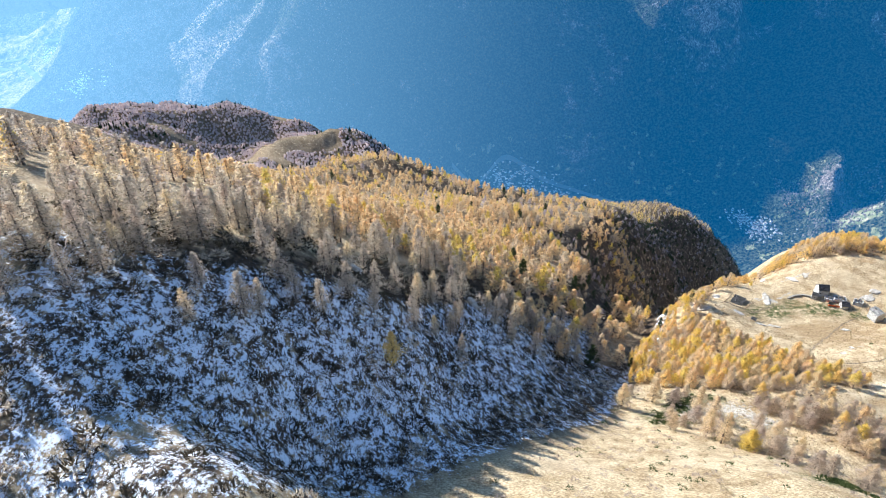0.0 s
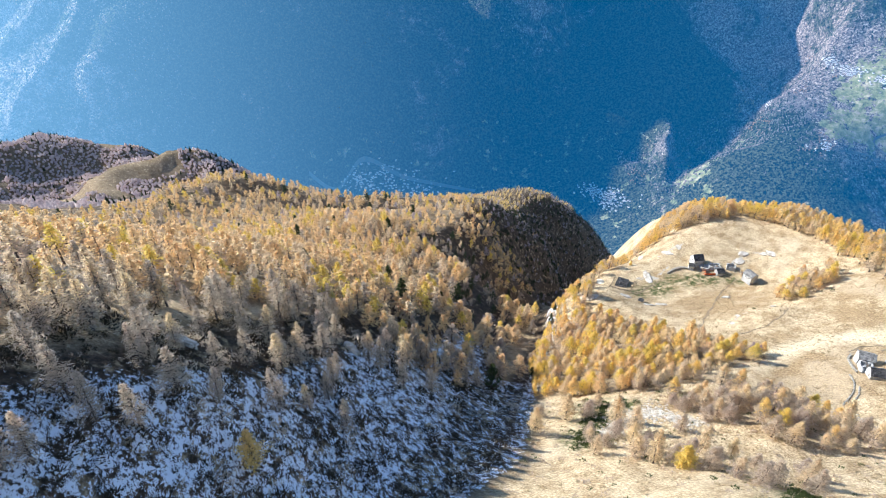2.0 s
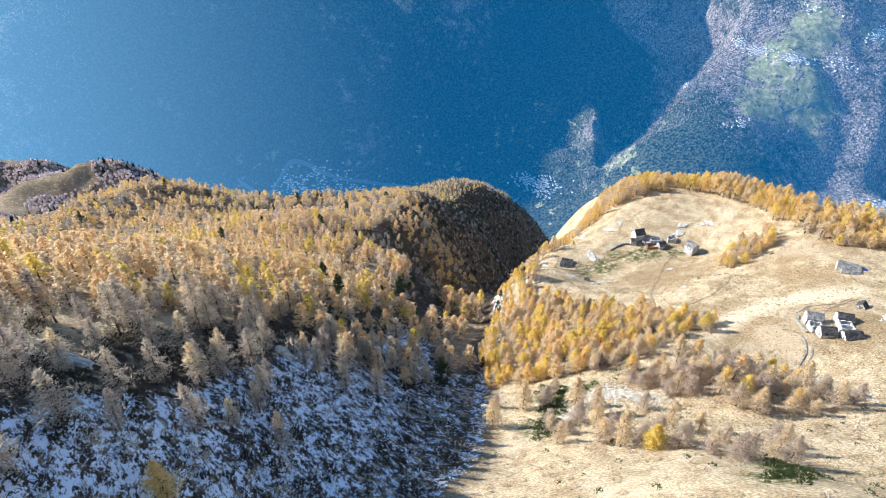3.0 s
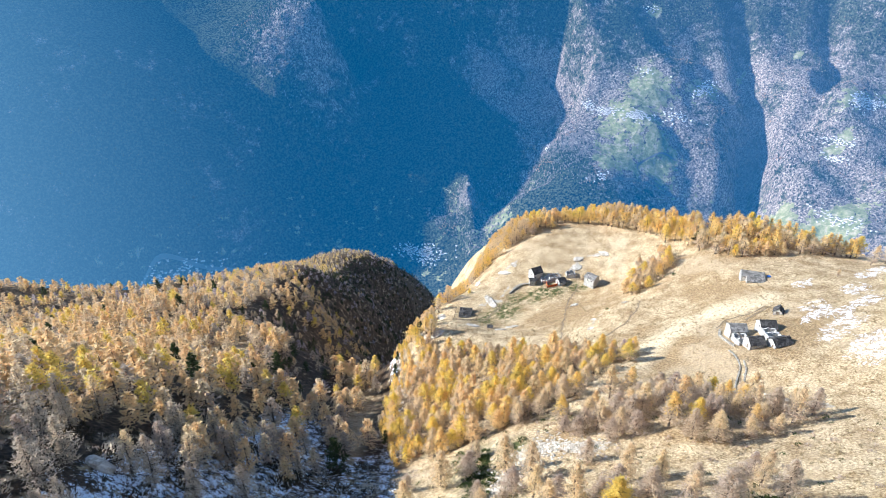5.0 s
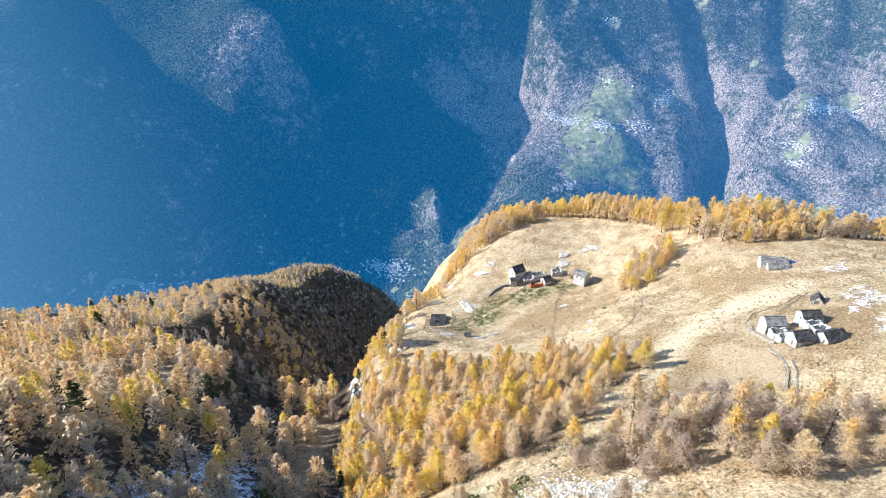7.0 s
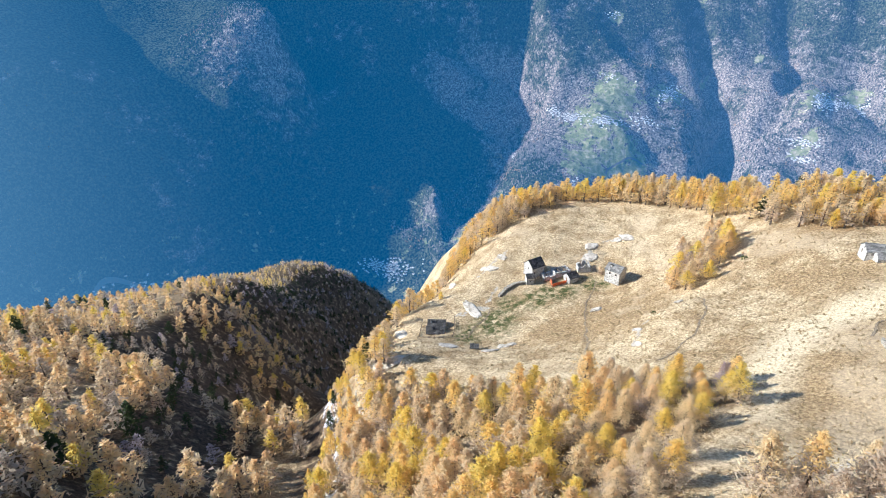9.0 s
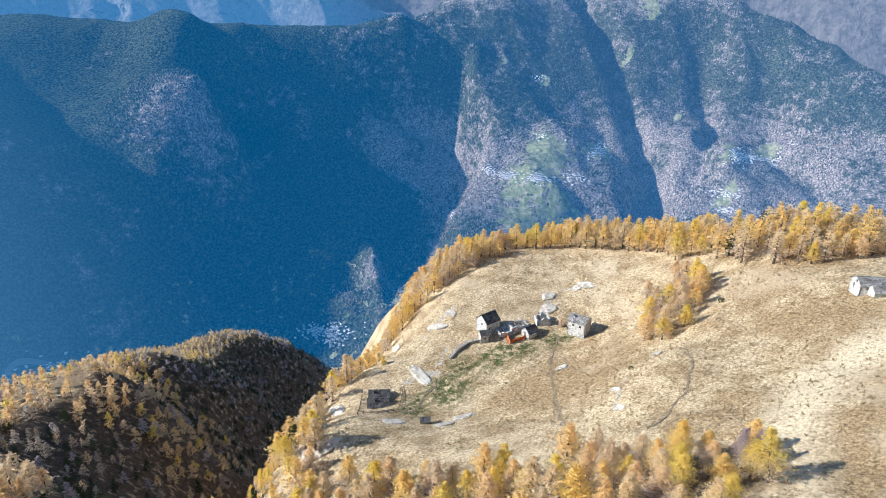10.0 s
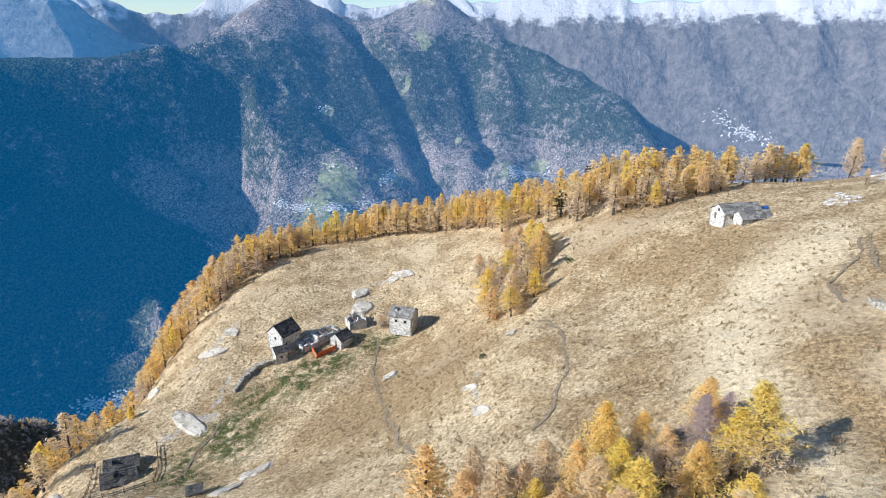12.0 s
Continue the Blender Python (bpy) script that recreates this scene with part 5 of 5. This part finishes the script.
scrub = [(sprig_pieces(210 + k, 34, 0.9, 1.0, 0.7, (SHRUB, BARE, SHRUB)[k], 0.16), 1) for k in range(3)]
SNOWY = [(-110, 40), (-100, 130), (-50, 165), (0, 205), (45, 218), (84, 212), (53, 150), (14, 110), (-14, 76), (-45, 35)]
woods("heath_shrubs", "dark leafless heath shrubs poking through the snow", scrub, scatter(SNOWY, 3400, 0.9, 21), 21, 0.35, 1.1)
dry = [(sprig_pieces(220 + k, 46, 0.9, 1.1, 0.6, (ROSY, GRASS, JUNIPER)[k], 0.16), (2, 2, 1)[k]) for k in range(3)]
BANK = [(-10, 70), (20, 60), (110, 75), (180, 100), (190, 140), (150, 160), (120, 195), (88, 205), (55, 145), (16, 106)]
woods("slope_shrubs", "dry brown shrubs on the sunny bank", dry, scatter(BANK, 800, 1.6, 22), 22, 0.4, 1.3)
thicket = [(sprig_pieces(240 + k, 120, 0.9, 1.0, 0.42, (SHRUB, SHRUB, BARE)[k], 0.14), (2, 2, 1)[k]) for k in range(3)]
woods("thickets", "dark bare thickets on the snowy slope", thicket, scatter(SNOWY, 320, 3.0, 27), 27, 1.3, 3.0, 1.25)
green = [(sprig_pieces(230, 90, 0.9, 1.3, 0.5, JUNIPER, 0.25), 1)]
spots = np.array([(102, 178), (100, 175), (104, 181), (98, 172), (105, 176), (87, 160), (85, 157), (89, 158), (99, 165), (93, 152), (95, 154), (81, 153), (112, 171), (119, 106), (121, 104), (120, 99), (99, 95), (102, 94), (115, 92), (118, 94), (106, 182), (108, 184), (112, 172), (113, 175), (134, 174), (88, 161), (90, 163), (110, 100), (113, 101), (120, 98), (123, 100), (104, 174), (107, 178), (116, 172), (230, 239), (272, 234), (128, 176)], float)
spots = np.concatenate([spots, along([(83, 152), (90, 160), (98, 170), (105, 181)], 2.6, 70, 5), along([(100, 93), (112, 97), (123, 105)], 3.0, 44, 6)])
woods("juniper_bushes", "low dark green juniper bushes", green, spots, 23, 0.7, 1.5)
stones = []
for k in range(4):
    rng = np.random.default_rng(300 + k)
    bm = bmesh.new()
    bmesh.ops.create_icosphere(bm, subdivisions=1, radius=0.4)
    v = np.array([tuple(q.co) for q in bm.verts]) * rng.uniform(0.6, 1.3, (len(bm.verts), 1)) * (1.2, 0.9, 0.6)
    stones.append(([(v, [[q.index for q in f.verts] for f in bm.faces], BOULDER)], 1))
    bm.free()


woods("scree", "pale broken stones strewn in the grass", stones, np.concatenate([along(TALUS, 3.2, 1000, 1), along(STONES, 1.3, 200, 2), along(SCREE, 2.0, 120, 3), along(GULLY[2:6], 2.0, 300, 4)]), 24, 0.4, 1.5)

# ---- trodden paths ----
def path(line, wide, seed):
    """A narrow trodden line of bare earth that wanders through the grass."""
    rng = np.random.default_rng(seed)
    p = np.array(line, float)
    run = np.r_[0, np.cumsum(np.hypot(*np.diff(p, axis=0).T))]
    s = np.arange(0, run[-1], 0.6)
    x, y = np.interp(s, run, p[:, 0]), np.interp(s, run, p[:, 1])
    x, y = x + 0.9 * grain(s, 0 * s, 7, seed) + 0.25 * grain(s, 0 * s, 2, seed + 1), y + 0.9 * grain(s, 0 * s, 7, seed + 2) + 0.25 * grain(s, 0 * s, 2, seed + 3)
    dx, dy = np.gradient(x), np.gradient(y)
    n = np.hypot(dx, dy)
    w = wide * rng.uniform(0.45, 1.2, len(s))
    bm = bmesh.new()
    rows = []
    for k in range(len(s)):
        row = []
        for f, lift in ((-0.5, -0.15), (-0.35, 0.12), (0.35, 0.12), (0.5, -0.15)):
            px, py = x[k] - dy[k] / n[k] * w[k] * f, y[k] + dx[k] / n[k] * w[k] * f
            row.append(bm.verts.new((px, py, float(ground_height(px, py)) + lift)))
        rows.append(row)
    for a, b in zip(rows, rows[1:]):
        for k in range(3):
            bm.faces.new((a[k], a[k + 1], b[k + 1], b[k]))
    return tagged(part("path", bm, EARTH, None), "narrow trodden path of bare earth in the grass", "path", kind="structure")


for k, line in enumerate(PATHS):
    path(line, 0.75, 400 + 5 * k)

# ---- villages in the valley ----
def hamlet(centres, seed, height=far_height):
    """Many tiny gabled houses on the far valley side, joined."""
    rng = np.random.default_rng(seed)
    v, f, mats = [], [], []
    for cx, cy, sx, sy, n in centres:
        # the houses follow the contour
        gx, gy = float(height(cx + 40, cy) - height(cx - 40, cy)), float(height(cx, cy + 40) - height(cx, cy - 40))
        along = (-gy / math.hypot(gx, gy), gx / math.hypot(gx, gy))
        for _ in range(int(1.7 * n)):
            u, w = rng.normal(0, 1.4 * (sx + sy)) * rng.uniform(0.2, 1), rng.normal(0, 0.8 * min(sx, sy))
            x, y = cx + u * along[0] - w * along[1], cy + u * along[1] + w * along[0]
            z = float(height(x, y)) - 2
            w, l, h, a = rng.uniform(2.2, 3.6), rng.uniform(2.8, 5.0), rng.uniform(3, 6), rng.uniform(0, 6.28)
            c, s = math.cos(a), math.sin(a)
            b = len(v)
            for px, py, pz in ((-l, -w, 0), (l, -w, 0), (l, w, 0), (-l, w, 0), (-l, -w, h), (l, -w, h), (l, w, h), (-l, w, h), (-l, 0, h + 1.8), (l, 0, h + 1.8)):
                v.append((x + c * px - s * py, y + s * px + c * py, z + pz))
            f += [tuple(b + k for k in q) for q in ((0, 1, 5, 4), (1, 2, 6, 5), (2, 3, 7, 6), (3, 0, 4, 7), (4, 5, 9, 8), (6, 7, 8, 9), (5, 6, 9), (7, 4, 8))]
            mats += [0, 0, 0, 0, 1, 1, 0, 0]
    me = bpy.data.meshes.new("village_houses")
    me.from_pydata(v, [], f)
    me.materials.append(PLASTER)
    me.materials.append(FAR_ROOF)
    me.polygons.foreach_set("material_index", np.array(mats, np.int32))
    return tagged(new("village_houses", me), "pale houses of far villages in the valley", "houses", kind="stuff")


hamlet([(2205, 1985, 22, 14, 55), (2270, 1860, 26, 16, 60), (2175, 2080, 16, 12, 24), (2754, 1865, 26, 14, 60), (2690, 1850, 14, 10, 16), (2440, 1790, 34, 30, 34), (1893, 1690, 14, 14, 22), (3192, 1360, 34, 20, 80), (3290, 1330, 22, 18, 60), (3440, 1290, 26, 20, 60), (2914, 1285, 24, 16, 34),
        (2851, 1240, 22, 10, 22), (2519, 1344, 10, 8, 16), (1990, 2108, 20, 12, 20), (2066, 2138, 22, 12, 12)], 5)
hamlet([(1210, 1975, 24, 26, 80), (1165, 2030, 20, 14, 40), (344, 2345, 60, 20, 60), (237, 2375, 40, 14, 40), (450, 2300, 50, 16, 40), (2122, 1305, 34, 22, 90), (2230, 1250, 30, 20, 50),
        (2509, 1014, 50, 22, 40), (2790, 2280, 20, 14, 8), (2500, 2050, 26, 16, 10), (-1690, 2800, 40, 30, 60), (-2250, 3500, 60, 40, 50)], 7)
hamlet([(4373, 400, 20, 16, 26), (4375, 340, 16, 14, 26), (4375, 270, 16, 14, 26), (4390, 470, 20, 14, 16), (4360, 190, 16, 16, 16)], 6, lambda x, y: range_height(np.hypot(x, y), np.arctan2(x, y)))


def ribbon(name, label, line, wide, material):
    """A road or river on the far valley floor."""
    bm = bmesh.new()
    pts = [Vector((x, y, 0)) for x, y in line]
    fine = []
    for k in range(len(pts) - 1):
        a, b, c, d = pts[max(k - 1, 0)], pts[k], pts[k + 1], pts[min(k + 2, len(pts) - 1)]
        for t in np.linspace(0, 1, 8, endpoint=False):
            fine.append(0.5 * (2 * b + (c - a) * t + (2 * a - 5 * b + 4 * c - d) * t * t + (3 * b - a - 3 * c + d) * t ** 3))
    rows = []
    for p, q in zip(fine, fine[1:]):
        s = Vector((p.y - q.y, q.x - p.x, 0)).normalized() * wide / 2
        rows.append([bm.verts.new((v.x, v.y, float(far_height(v.x, v.y)) + 4)) for v in (p - s, p + s)])
    for (a, b), (c, d) in zip(rows, rows[1:]):
        bm.faces.new((a, b, d, c))
    bmesh.ops.solidify(bm, geom=list(bm.faces), thickness=3)
    return tagged(part(name, bm, material, None), label, "road", kind="structure")


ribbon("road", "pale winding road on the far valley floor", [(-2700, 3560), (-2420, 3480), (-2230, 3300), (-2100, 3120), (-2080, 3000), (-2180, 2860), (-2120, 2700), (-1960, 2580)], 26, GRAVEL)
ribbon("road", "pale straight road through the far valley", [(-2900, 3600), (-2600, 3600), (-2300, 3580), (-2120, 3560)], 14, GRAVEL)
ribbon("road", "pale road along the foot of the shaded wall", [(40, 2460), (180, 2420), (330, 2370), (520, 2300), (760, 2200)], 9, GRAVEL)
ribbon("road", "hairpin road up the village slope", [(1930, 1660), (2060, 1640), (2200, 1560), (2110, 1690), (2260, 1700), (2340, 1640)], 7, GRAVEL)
